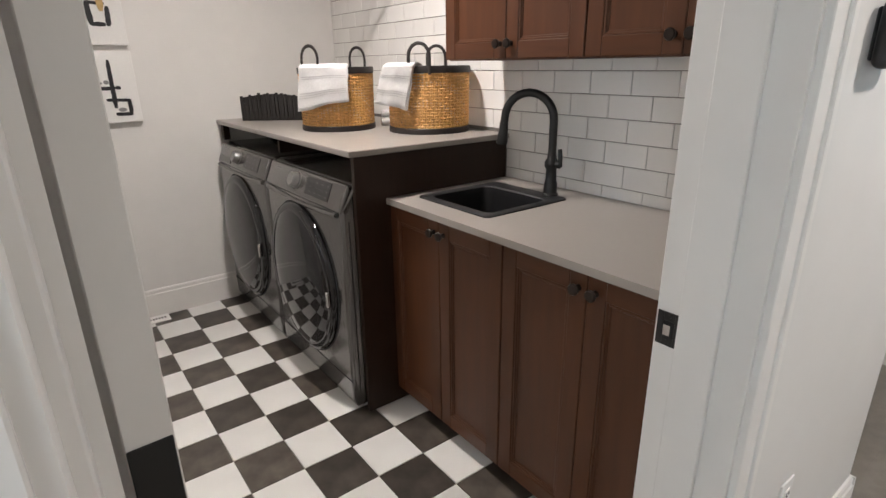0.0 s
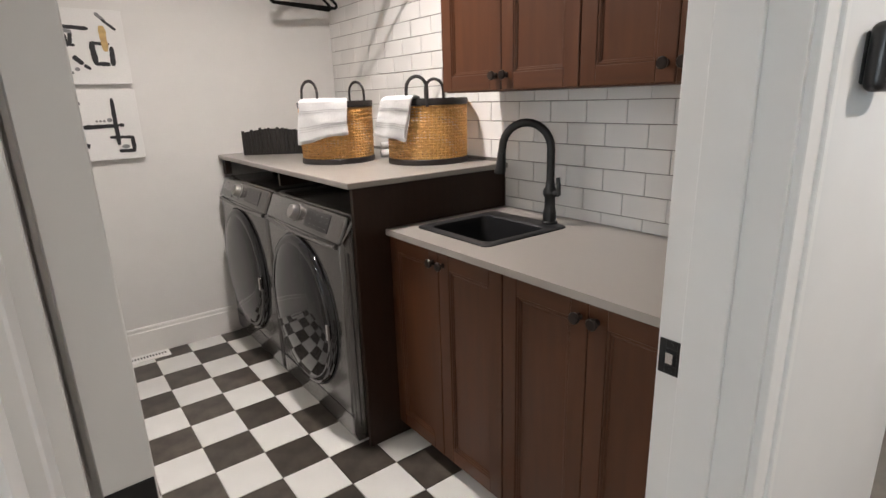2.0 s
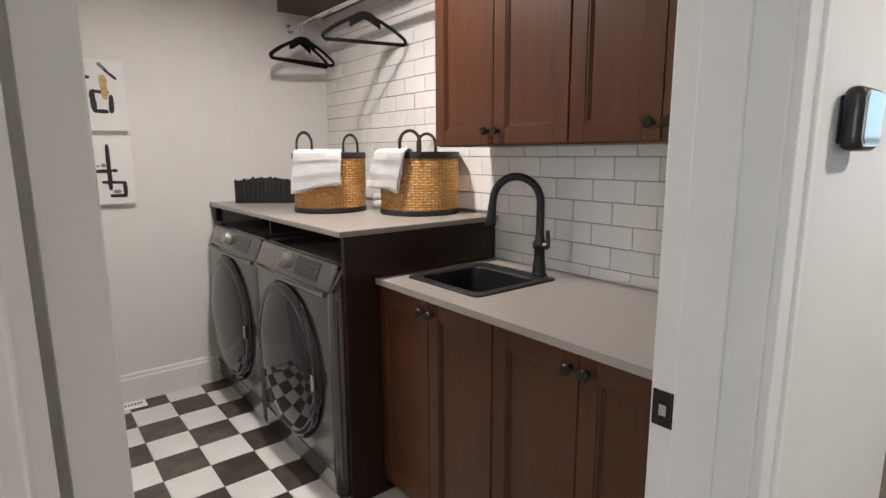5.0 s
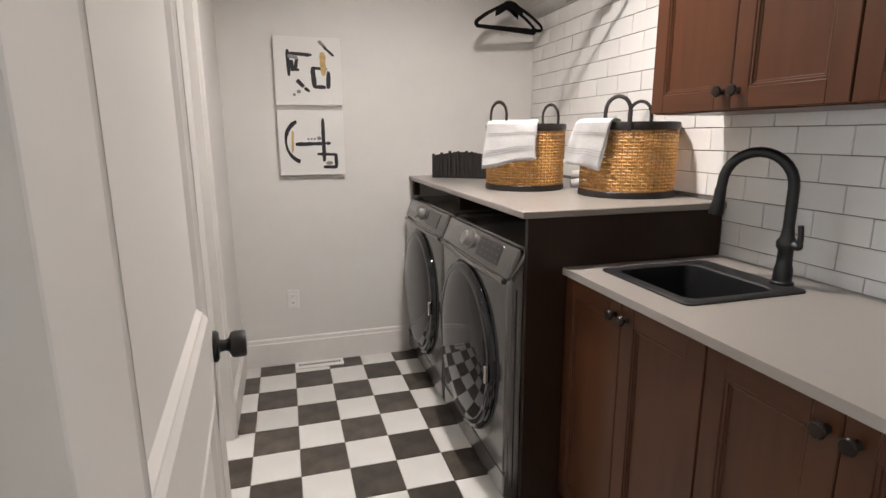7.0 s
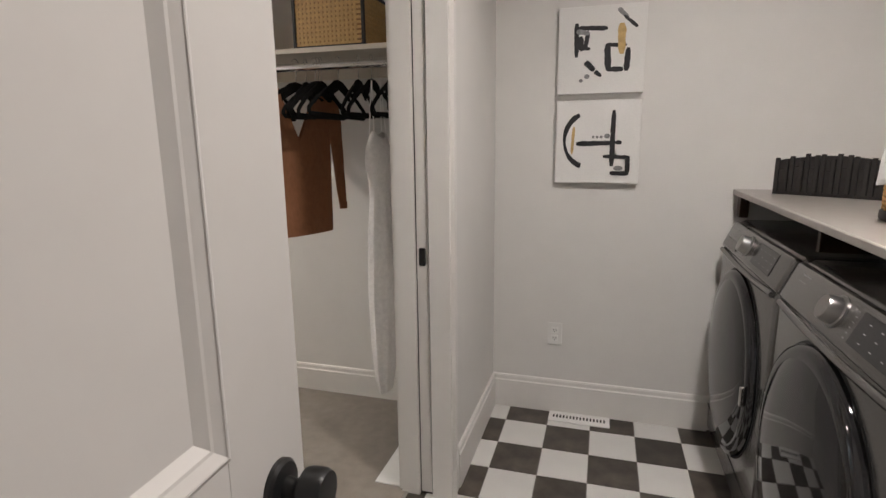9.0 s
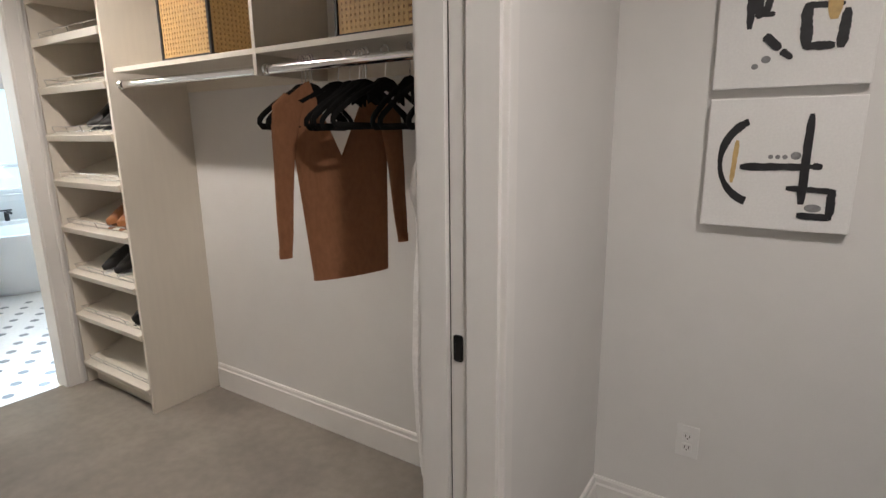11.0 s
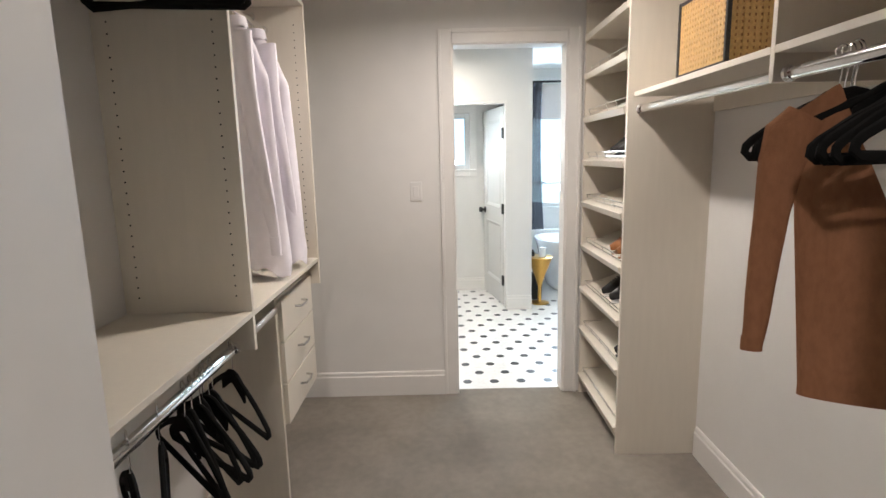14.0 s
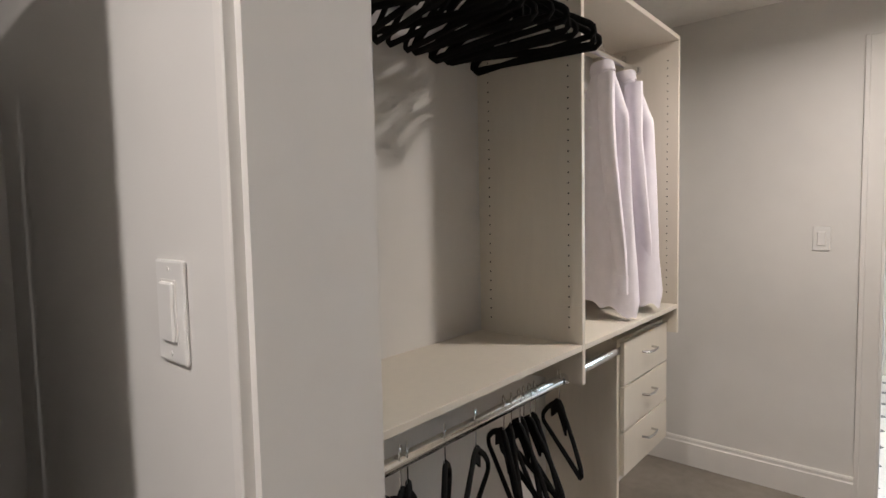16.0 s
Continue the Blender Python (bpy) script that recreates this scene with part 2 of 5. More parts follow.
def tube(points, r, seg=8, closed=False, bm=None, flat=1.0, up=(0, 0, 1)):
    """A tube along points; flat squeezes it across its second axis."""
    b = bmesh.new()
    P = [Vector(p) for p in points]
    n = len(P)
    rings = []
    side = None
    for i, p in enumerate(P):
        a = P[i - 1] if (i or closed) else p
        c = P[(i + 1) % n] if (i < n - 1 or closed) else p
        t = (c - a).normalized()
        if side is None:
            u = Vector(up)
            if abs(t.dot(u)) > 0.95:
                u = Vector((1, 0, 0))
            side = t.cross(u).normalized()
        side = (side - t * side.dot(t)).normalized()
        top = side.cross(t)
        rr = r[i] if isinstance(r, (list, tuple)) else r
        rings.append([b.verts.new(p + rr * (math.cos(2 * math.pi * k / seg) * side + flat * math.sin(2 * math.pi * k / seg) * top)) for k in range(seg)])
    for i in range(n if closed else n - 1):
        a, c = rings[i], rings[(i + 1) % n]
        for k in range(seg):
            b.faces.new([a[k], a[(k + 1) % seg], c[(k + 1) % seg], c[k]])
    if not closed:
        b.faces.new(rings[0][::-1]), b.faces.new(rings[-1])
    return join(bm, b)


def arc(cx, cz, r, a0, a1, n, y=0.0, axis="xz"):
    out = []
    for i in range(n + 1):
        a = radians(a0 + (a1 - a0) * i / n)
        u, w = cx + r * math.cos(a), cz + r * math.sin(a)
        out.append((u, y, w) if axis == "xz" else (y, u, w))
    return out


def sheet(nu, nv, fn, thick=0.0, bm=None):
    """A surface fn(u, v) over 0..1, thickened along its normals when asked."""
    b = bmesh.new()
    g = [[b.verts.new(fn(i / nu, j / nv)) for j in range(nv + 1)] for i in range(nu + 1)]
    for i in range(nu):
        for j in range(nv):
            b.faces.new([g[i][j], g[i + 1][j], g[i + 1][j + 1], g[i][j + 1]])
    if thick:
        b.normal_update()
        bmesh.ops.solidify(b, geom=b.faces[:], thickness=thick)
    return join(bm, b)


def extrude_profile(prof, axis, a, c, bm=None):
    """A closed 2D profile carried along x or y from a to c. prof: (across, z)."""
    b = bmesh.new()
    ends = []
    for s in (a, c):
        ends.append([b.verts.new((s, p, z) if axis == "x" else (p, s, z)) for p, z in prof])
    n = len(prof)
    for i in range(n):
        b.faces.new([ends[0][i], ends[0][(i + 1) % n], ends[1][(i + 1) % n], ends[1][i]])
    b.faces.new(ends[0][::-1]), b.faces.new(ends[1])
    return join(bm, b)


def base_profile(at, out, h=0.14):
    """Stepped baseboard with a small top bead; out is +1 or -1 away from the wall."""
    return [(at, 0), (at + out * 0.016, 0), (at + out * 0.016, h - 0.03), (at + out * 0.011, h - 0.024), (at + out * 0.011, h - 0.008), (at + out * 0.007, h), (at, h)]


# ---- structure ----
XL0, XL1 = -0.03, 0.165      # wall between laundry and closet
YE0, YE1 = 0.492, 0.665       # wall with the entry door
YA = 3.596                    # wall with the paintings
XN0, XN1, YJ = -0.148, 0.03, 1.868   # the same wall on the near side of the pocket doorway
XT = 2.015                    # tiled wall
CL, CC = 2.54, 2.42           # ceilings
YCR, YCL = 3.49, 1.29         # closet side walls
XCF = -2.745                  # closet end wall

# floors
floor_base = structure("floor_laundry", box(-0.02, 2.14, 0.5, 3.7, -0.12, -0.006), GROUT, "pale grout bed under checkered floor tiles", "floor")
b = box(-2.8, -0.0205, 0.7, 3.7, -0.12, 0.004)
structure("floor_closet", b, CARPET, "grey-brown cut pile carpet of the closet", "carpet")
b = box(-1.6, 5.6, -1.9, 0.4995, -0.12, 0.004)
box(2.1405, 5.6, 0.5, 2.6, -0.12, 0.004, bm=b)
structure("floor_hall", b, CARPET, "grey-brown cut pile carpet of the hall", "carpet")
structure("floor_bath", box(-6.3, -2.8005, 0.9, 4.6, -0.12, 0.0), HEXW, "white mosaic bathroom floor with charcoal dots", "floor")
structure("threshold_strip", box(-0.022, -0.006, YJ, 2.78, -0.006, 0.007, 0.002), SILVER, "slim metal strip between tile and carpet", "threshold")

# walls
b = box(-1.6, 0.251, YE0, YE1, 0, CL)
box(1.220, 2.14, YE0, YE1, 0, CL, bm=b)
box(0.251, 1.220, YE0, YE1, 2.075, CL, bm=b)
structure("wall_entry", b, PAINT, "warm white painted wall around the laundry doorway", "wall")
b = box(XN0, XN1, YE1, YJ - 0.02, 0, CL)
box(XL0, XL1, 2.80, 3.596, 0, CL, bm=b)
box(XN0, XL1, YJ - 0.02, 2.80, 2.085, CL, bm=b)
structure("wall_pocket", b, PAINT, "warm white wall holding the pocket door", "wall")
structure("wall_paintings", box(XL0, 2.3, YA, YA + 0.12, 0, CL), PAINT, "warm white wall behind the two paintings", "wall")
structure("wall_tiled", box(XT + 0.004, 2.14, YE1, YA, 0, CL), GROUT_D, "laundry wall faced with white subway tile", "wall")
structure("wall_hall_return", box(2.14, 2.20, YE0, 2.6, 0, CL), PAINT, "warm white hall wall end", "wall")
structure("wall_hall_back", box(-1.6, 5.6, -2.02, -1.9, 0, CL), PAINT, "warm white hall wall", "wall")
# opening for the window added at this unseen end of the hall
b = box(-1.72, -1.6, -2.02, -1.45, 0, CL)
box(-1.72, -1.6, -0.25, 0.645, 0, CL, bm=b)
box(-1.72, -1.6, -1.45, -0.25, 0, 0.85, bm=b)
box(-1.72, -1.6, -1.45, -0.25, 2.15, CL, bm=b)
structure("wall_hall_end", b, PAINT, "warm white hall end wall with an added window opening", "wall")
structure("wall_room_far", box(2.20, 5.72, 2.6, 2.72, 0, CL), PAINT, "warm white wall of the room past the hall", "wall")
structure("wall_room_side", box(3.42, 3.5, 0.66, 2.6, 0, CL), PAINT, "warm white partition past the hall", "wall")
b = box(5.6, 5.72, -2.02, -1.25, 0, CL)
box(5.6, 5.72, 0.05, 2.72, 0, CL, bm=b)
box(5.6, 5.72, -1.25, 0.05, 0, 0.8, bm=b)
box(5.6, 5.72, -1.25, 0.05, 2.2, CL, bm=b)
structure("wall_room_end", b, PAINT, "warm white wall past the hall with a bright window", "wall")
structure("wall_closet_right", box(XCF, XL0, YCR, YCR + 0.1, 0, CC + 0.12), PAINT, "warm white closet wall behind the hanging rods", "wall")
structure("wall_closet_left", box(XCF, XL0, YCL - 0.1, YCL, 0, CC + 0.12), PAINT, "warm white closet wall behind the open shelving", "wall")
b = box(XCF - 0.12, XCF, YCL - 0.4, 2.335, 0, CC + 0.12)
box(XCF - 0.12, XCF, 3.012, 4.6, 0, CC + 0.12, bm=b)
box(XCF - 0.12, XCF, 2.335, 3.012, 2.115, CC + 0.12, bm=b)
structure("wall_closet_end", b, PAINT, "warm white closet wall with the bathroom doorway", "wall")
# bathroom walls
XP = -4.60
b = box(XP - 0.12, XP, 2.886, 3.118, 0, 2.46)
box(XP - 0.12, XP, 0.9, 2.886, 1.97, 2.46, bm=b)
box(XP - 0.12, XP, 0.9, 2.08, 0, 1.97, bm=b)
structure("wall_toilet", b, PAINT, "white wall with the toilet room doorway", "wall")
structure("wall_toilet_side", box(-6.0, XP - 0.12, 2.998, 3.118, 0, 2.46), PAINT, "white toilet room side wall", "wall")
b = box(-5.54, -5.42, 0.9, 2.02, 0, 2.46)
box(-5.54, -5.42, 2.58, 2.998, 0, 2.46, bm=b)
box(-5.54, -5.42, 2.02, 2.58, 0, 1.34, bm=b)
box(-5.54, -5.42, 2.02, 2.58, 1.93, 2.46, bm=b)
structure("wall_toilet_far", b, PAINT, "white toilet room wall with a small window", "wall")
b = box(-6.12, -6.0, 3.0, 3.3, 0, 2.46)
box(-6.12, -6.0, 3.3, 4.6, 0, 0.86, bm=b)
box(-6.12, -6.0, 3.3, 4.6, 2.27, 2.46, bm=b)
structure("wall_bath_window", b, PAINT, "white bathroom wall with the tub window", "wall")
structure("wall_bath_north", box(-6.12, XCF - 0.12, 4.6, 4.72, 0, 2.46), PAINT, "white bathroom wall", "wall")
structure("wall_bath_south", box(-6.12, XCF - 0.12, 0.78, 0.9, 0, 2.46), PAINT, "white bathroom wall", "wall")
# ceilings
structure("ceiling_laundry", box(XL0 + 0.08, 2.17, 0.56, YA + 0.1, CL, CL + 0.1), CEIL, "matt white laundry ceiling", "ceiling")
structure("ceiling_hall", box(-1.72, 5.72, -2.02, 0.56, CL, CL + 0.1), CEIL, "matt white hall ceiling", "ceiling")
structure("ceiling_room", box(2.17, 5.72, 0.56, 2.72, CL, CL + 0.1), CEIL, "matt white ceiling", "ceiling")
structure("ceiling_closet", box(XCF - 0.1, XL0, YCL - 0.1, YCR + 0.1, CC, CC + 0.1), CEIL, "matt white closet ceiling", "ceiling")
structure("ceiling_bath", box(-6.12, XCF - 0.12, 0.78, 4.72, 2.46, 2.56), CEIL, "matt white bathroom ceiling", "ceiling")

# baseboards
b = extrude_profile(base_profile(YA, -1, 0.172), "x", XL1, 1.185)
extrude_profile(base_profile(XL1, 1, 0.172), "y", 2.865, YA - 0.016, b)
extrude_profile(base_profile(XN1, 1, 0.172), "y", 0.72, YJ - 0.055, b)
structure("baseboard_laundry", b, TRIM, "white stepped baseboard of the laundry", "baseboard")
b = extrude_profile(base_profile(YCR, -1, 0.152), "x", -1.985, XL0)
extrude_profile(base_profile(YCL, 1, 0.152), "x", -2.73, XN0, b)
extrude_profile(base_profile(XCF, 1, 0.158), "y", YCL + 0.016, 2.262, b)
structure("baseboard_closet", b, TRIM, "white stepped baseboard of the closet", "baseboard")
b = extrude_profile(base_profile(YE0, -1), "x", 1.2915, 2.20)
extrude_profile(base_profile(YE0, -1), "x", -1.6, 0.168, b)
extrude_profile(base_profile(3.42, -1), "y", 0.66, 2.6, b)
extrude_profile(base_profile(0.66, -1), "x", 3.404, 3.5, b)
extrude_profile(base_profile(2.20, 1), "y", YE0 - 0.016, 2.6, b)
structure("baseboard_hall", b, TRIM, "white stepped baseboard of the hall", "baseboard")
b = extrude_profile(base_profile(-5.42, 1), "y", 0.9, 2.998)
extrude_profile(base_profile(XP, 1), "y", 2.886, 3.118, b)
structure("baseboard_bath", b, TRIM, "white stepped baseboard of the bathroom", "baseboard")

# entry door frame: jambs, stops, casings
b = box(0.251, 0.271, YE0 - 0.002, YE1 + 0.002, 0, 2.055)
box(1.200, 1.220, YE0 - 0.002, YE1 + 0.002, 0, 2.055, bm=b)
box(0.251, 1.220, YE0 - 0.002, YE1 + 0.002, 2.055, 2.075, bm=b)
box(0.269, 0.283, YE0 + 0.055, YE1 - 0.042, 0, 2.055, 0.002, bm=b)
box(0.269, 0.2965, YE1 - 0.0415, YE1 + 0.001, 0, 2.055, bm=b)
box(1.188, 1.200, YE0 + 0.055, YE1 - 0.042, 0, 2.055, 0.002, bm=b)
box(0.271, 1.200, YE0 + 0.055, YE1 - 0.042, 2.043, 2.055, 0.002, bm=b)
frame_entry = structure("door_frame_1", b, TRIM, "white painted jamb and stop of the laundry doorway", "door frame")


def casing(bm, axis, at, out, u0, u1, z0, z1):
    """Flat casing with a raised outer bead, standing or lying; at is the wall face."""
    def put(a0, a1, t, zz0, zz1):
        lo, hi = sorted((at, at + out * t))
        if axis == "y":
            box(a0, a1, lo, hi, zz0, zz1, 0.002, bm=bm)
        else:
            box(lo, hi, a0, a1, zz0, zz1, 0.002, bm=bm)
    put(u0 + 0.0015, u1 - 0.0015, 0.012, z0, z1 - 0.0015)
    return put


b = bmesh.new()
for at, out in ((YE0, -1), (YE1, 1)):
    lim = 0.201 if out > 0 else 0.181
    put = casing(b, "y", at, out, lim, 0.259, 0, 2.135)
    put(lim, lim + 0.02, 0.019, 0, 2.135)
    put = casing(b, "y", at, out, 1.212, 1.290, 0, 2.135)
    put(1.270, 1.290, 0.019, 0, 2.135)
    put(1.212, 1.218, 0.015, 0, 2.135)
    put = casing(b, "y", at, out, 0.259, 1.212, 2.065, 2.135)
    put(0.259, 1.212, 0.019, 2.117, 2.135)
structure("trim_entry", b, TRIM, "white casing around the laundry doorway", "trim")

# pocket door frame: split jamb at the strike side, plain jamb where the door slides in
b = box(XL0 - 0.004, 0.038, 2.78, 2.80, 0, 2.065)
box(0.092, XL1 + 0.004, 2.78, 2.80, 0, 2.065, bm=b)
box(XN0 - 0.004, XN1 + 0.004, YJ - 0.02, YJ, 0, 2.065, bm=b)
box(XN0 - 0.004, XL1 + 0.004, YJ, 2.78, 2.065, 2.085, bm=b)
structure("door_frame_2", b, TRIM, "white split jamb of the pocket doorway", "door frame")
b = bmesh.new()
for at, out in ((XL1, 1), (XL0, -1)):
    for lo, hi, inner in ((YJ - 0.05, YJ - 0.013, 1), (2.793, 2.853, 0)):
        at = ((XN1 if inner else XL1) if out > 0 else (XN0 if inner else XL0))
        put = casing(b, "x", at, out, lo, hi, 0, 2.14)
        put(*((hi - 0.012, hi) if inner else (lo, lo + 0.012)), 0.02, 0, 2.14)
    casing(b, "x", XL1 if out > 0 else XN0, out, YJ - 0.013, 2.793, 2.075, 2.14)
structure("trim_pocket", b, TRIM, "white slim casing around the pocket doorway", "trim")
pd = thing("pocket_door", 0.065, 2.79, 0.0, "white pocket door parked in its wall, edge showing", "door", kind="structure")
part("door_edge", box(-0.0212, 0.0212, 0.0, 0.006, 0.012, 2.06, 0.0015), TRIM, pd)
b = box(-0.012, 0.012, -0.003, 0.0, 0.916, 0.981, 0.004)
part("latch_plate", b, BLACKM, pd, "matte black recessed edge pull")
part("slot", box(-0.0265, 0.0265, 0.0065, 0.0095, 0.002, 2.064), DARK_GAP, pd)

# bathroom doorway
b = box(XCF - 0.124, XCF + 0.004, 2.335, 2.352, 0, 2.1)
box(XCF - 0.124, XCF + 0.004, 2.995, 3.012, 0, 2.1, bm=b)
box(XCF - 0.124, XCF + 0.004, 2.335, 3.012, 2.1, 2.115, bm=b)
structure("door_frame_3", b, TRIM, "white jamb of the bathroom doorway", "door frame")
b = bmesh.new()
for at, out in ((XCF, 1), (XCF - 0.12, -1)):
    for lo, hi in ((2.262, 2.342), (3.005, 3.085)):
        put = casing(b, "x", at, out, lo, hi, 0, 2.185)
        put(lo if lo < 2.5 else hi - 0.02, lo + 0.02 if lo < 2.5 else hi, 0.019, 0, 2.185)
    put = casing(b, "x", at, out, 2.342, 3.005, 2.107, 2.185)
    put(2.342, 3.005, 0.019, 2.165, 2.185)
structure("trim_bath", b, TRIM, "white casing around the bathroom doorway", "trim")

# ---- laundry: doors and fixtures ----


def panel_door_face(bm, w, h, t, z_splits, stile=0.115, deep=0.013):
    """A moulded two-panel door leaf in x (thickness 0..t), y (width 0..w), z; both faces carry sunk panels."""
    box(0.0, t, 0, stile, 0, h, 0.0015, bm=bm)
    box(0.0, t, w - stile, w, 0, h, 0.0015, bm=bm)
    edges = []
    z = 0
    for z0, z1 in z_splits:
        box(0.0, t, stile, w - stile, z, z0, bm=bm)
        edges.append((z0, z1))
        z = z1
    box(0.0, t, stile, w - stile, z, h, bm=bm)
    for z0, z1 in edges:
        box(deep, t - deep, stile, w - stile, z0, z1, bm=bm)
        for face, sgn in ((0.0, 1), (t, -1)):
            y0, y1 = stile, w - stile
            c = 0.014

            def quadstrip(a0, a1, b0, b1, d0, d1):
                P = [(face + sgn * d0, a0, b0), (face + sgn * d0, a1, b0), (face + sgn * d0, a1, b1), (face + sgn * d0, a0, b1)]
                Q = [(face + sgn * d1, a0 + c, b0 + c), (face + sgn * d1, a1 - c, b0 + c), (face + sgn * d1, a1 - c, b1 - c), (face + sgn * d1, a0 + c, b1 - c)]
                vp, vq = [bm.verts.new(p) for p in P], [bm.verts.new(q) for q in Q]
                for i in range(4):
                    bm.faces.new([vp[i], vp[(i + 1) % 4], vq[(i + 1) % 4], vq[i]])
            quadstrip(y0, y1, z0, z1, -0.003, 0.0035)
            c = 0.004
            quadstrip(y0 + 0.014, y1 - 0.014, z0 + 0.014, z1 - 0.014, 0.0035, 0.0042)
            c = 0.013
            quadstrip(y0 + 0.018, y1 - 0.018, z0 + 0.018, z1 - 0.018, 0.0042, deep + 0.0002)
            c = 0.008
            quadstrip(y0 - 0.006, y1 + 0.006, z0 - 0.006, z1 + 0.006, 0.0, -0.003)
    return bm


def door_knob(parent, m):
    """Round rose, neck and flat drum knob along +x."""
    turn = m @ Matrix.Rotation(radians(90), 4, 'Y')
    b = lathe([(0, 0), (0.034, 0), (0.034, 0.006), (0.030, 0.010), (0.014, 0.012), (0.012, 0.024), (0.015, 0.030), (0.027, 0.036), (0.029, 0.042), (0.029, 0.060), (0.026, 0.066), (0, 0.067)], 28, m=turn)
    return part("door_knob", b, BLACKM, parent, "matte black round door knob", smooth=True)


def hinge(parent, m):
    b = bmesh.new()
    box(-0.018, 0.02, -0.002, 0.001, -0.051, 0.051, 0.0008, bm=b)
    lathe([(0, -0.053), (0.006, -0.053), (0.006, 0.053), (0, 0.053)], 10, b, Matrix.Translation((0.024, 0.0, 0)))
    b.transform(m)
    return part("hinge", b, BLACKM, parent, "matte black hinge leaf")


door1 = thing("door_1", 0.304, 0.674, 0.0, "white moulded panel door standing open into the laundry", "door", kind="structure", rz=3.0)
part("leaf", panel_door_face(bmesh.new(), 0.926, 2.035, 0.044, ((0.22, 0.86), (1.03, 1.90)), stile=0.152), DOORP, door1)
door_knob(door1, Matrix.Translation((0.044, 0.862, 0.937)))
door_knob(door1, Matrix.Translation((0.0, 0.862, 0.937)) @ Matrix.Scale(-1, 4, (1, 0, 0)))
part("latch", box(0.008, 0.032, 0.926, 0.9285, 0.91, 0.97, 0.001), BLACKM, door1, "matte black latch plate")
for hz in (0.27, 1.045, 1.80):
    b = bmesh.new()
    box(0.001, 0.042, -0.0025, 0.0, hz - 0.05, hz + 0.05, 0.0009, bm=b)
    part("hinge", b, BLACKM, door1, "matte black hinge leaf")

strike = thing("strike_plate", 1.200, 0.643, 0.941, "matte black strike plate screwed to the door jamb", "strike plate")
b = bmesh.new()
for y0, y1, z0, z1 in ((-0.022, -0.009, -0.029, 0.029), (0.011, 0.022, -0.029, 0.029), (-0.009, 0.011, 0.014, 0.029), (-0.009, 0.011, -0.029, -0.014)):
    box(-0.003, 0.0, y0, y1, z0, z1, 0.0008, bm=b)
box(-0.006, 0.0, -0.028, -0.0222, -0.017, 0.017, 0.001, bm=b)
part("plate", b, BLACKM, strike)
part("bore", box(-0.0012, -0.0004, -0.009, 0.011, -0.014, 0.014), DARK_GAP, strike)
part("tongue", box(-0.0022, -0.0013, -0.002, 0.011, -0.012, 0.006, 0.0004), SILVER, strike, "bright worn metal tongue")
strike.scale = (1.0, 1.15, 1.22)
for z in (-0.022, 0.022):
    part("screw", lathe([(0, -0.0045), (0.004, -0.0045), (0.004, -0.003), (0, -0.003)], 10, m=Matrix.Translation((0.0, 0.001, z)) @ Matrix.Rotation(radians(90), 4, 'Y')), BLACKM, strike)


def outlet(name, m, label, decor=False, group=""):
    """Wall plate in the x-z plane facing -y."""
    t = thing(name, label=label, category="outlet" if not decor else "light switch", group=group)
    t.matrix_world = m
    part("plate", box(-0.035, 0.035, -0.006, 0, -0.0575, 0.0575, 0.003, seg=2), PLASTIC, t)
    if decor:
        part("rocker", box(-0.0165, 0.0165, -0.011, -0.005, -0.033, 0.033, 0.002), PLASTIC, t)
        part("rocker_frame", box(-0.0185, 0.0185, -0.0068, -0.006, -0.0355, 0.0355), TRIM, t)
    else:
        for dz in (0.02, -0.02):
            part("socket", box(-0.016, 0.016, -0.0085, -0.005, dz - 0.014, dz + 0.014, 0.003), PLASTIC, t)
            b = box(-0.0075, -0.005, -0.0092, -0.0084, dz - 0.003, dz + 0.006)
            box(0.005, 0.0075, -0.0092, -0.0084, dz - 0.003, dz + 0.006, bm=b)
            box(-0.0018, 0.0018, -0.0092, -0.0084, dz - 0.010, dz - 0.006, bm=b)
            part("slots", b, DARK_GAP, t)
    for dz in (-0.047, 0.047) if decor else (0,):
        part("screw", lathe([(0, 0), (0.003, 0), (0.003, 0.0015), (0, 0.0018)], 8, m=Matrix.Translation((0, -0.0055, dz)) @ Matrix.Rotation(radians(90), 4, 'X')), PLASTIC, t)
    return t


outlet("wall_outlet", pose(0.472, YA, 0.412), "white duplex outlet on the wall under the paintings")
outlet("wall_outlet", pose(1.555, YE0, 0.43), "white outlet plate low on the hall wall", group="hall plates")
outlet("wall_outlet", pose(1.325, YE0, 0.45), "white outlet plate beside the door casing", group="hall plates")
outlet("light_switch", pose(XN1, 1.652, 1.306, 0, 0, 90) @ Matrix.Scale(1.25, 4), "white rocker light switch beside the pocket doorway", True)
outlet("light_switch", pose(XCF, 2.117, 1.279, 0, 0, 90), "white rocker light switch beside the bathroom doorway", True)


def downlight(x, y, z, label):
    t = thing("ceiling_light", x, y, z, label, "ceiling light")
    part("trim_ring", lathe([(0.068, 0.0), (0.068, -0.004), (0.088, -0.006), (0.093, -0.002), (0.093, 0.0), (0.068, 0.0)], 32), TRIM, t, smooth=True)
    part("lens", lathe([(0, -0.003), (0.0675, -0.003), (0.0675, 0.0), (0, 0.0)], 32), LENS, t, "lit warm lens")
    return t


downlight(1.10, 2.11, CL, "lit round recessed light in the laundry ceiling")
downlight(-1.70, 2.5, CC, "lit round recessed light in the closet ceiling")
downlight(2.1, -0.5, CL, "lit round recessed light in the hall ceiling")
downlight(-3.9, 2.2, 2.46, "lit round recessed light in the bathroom ceiling")
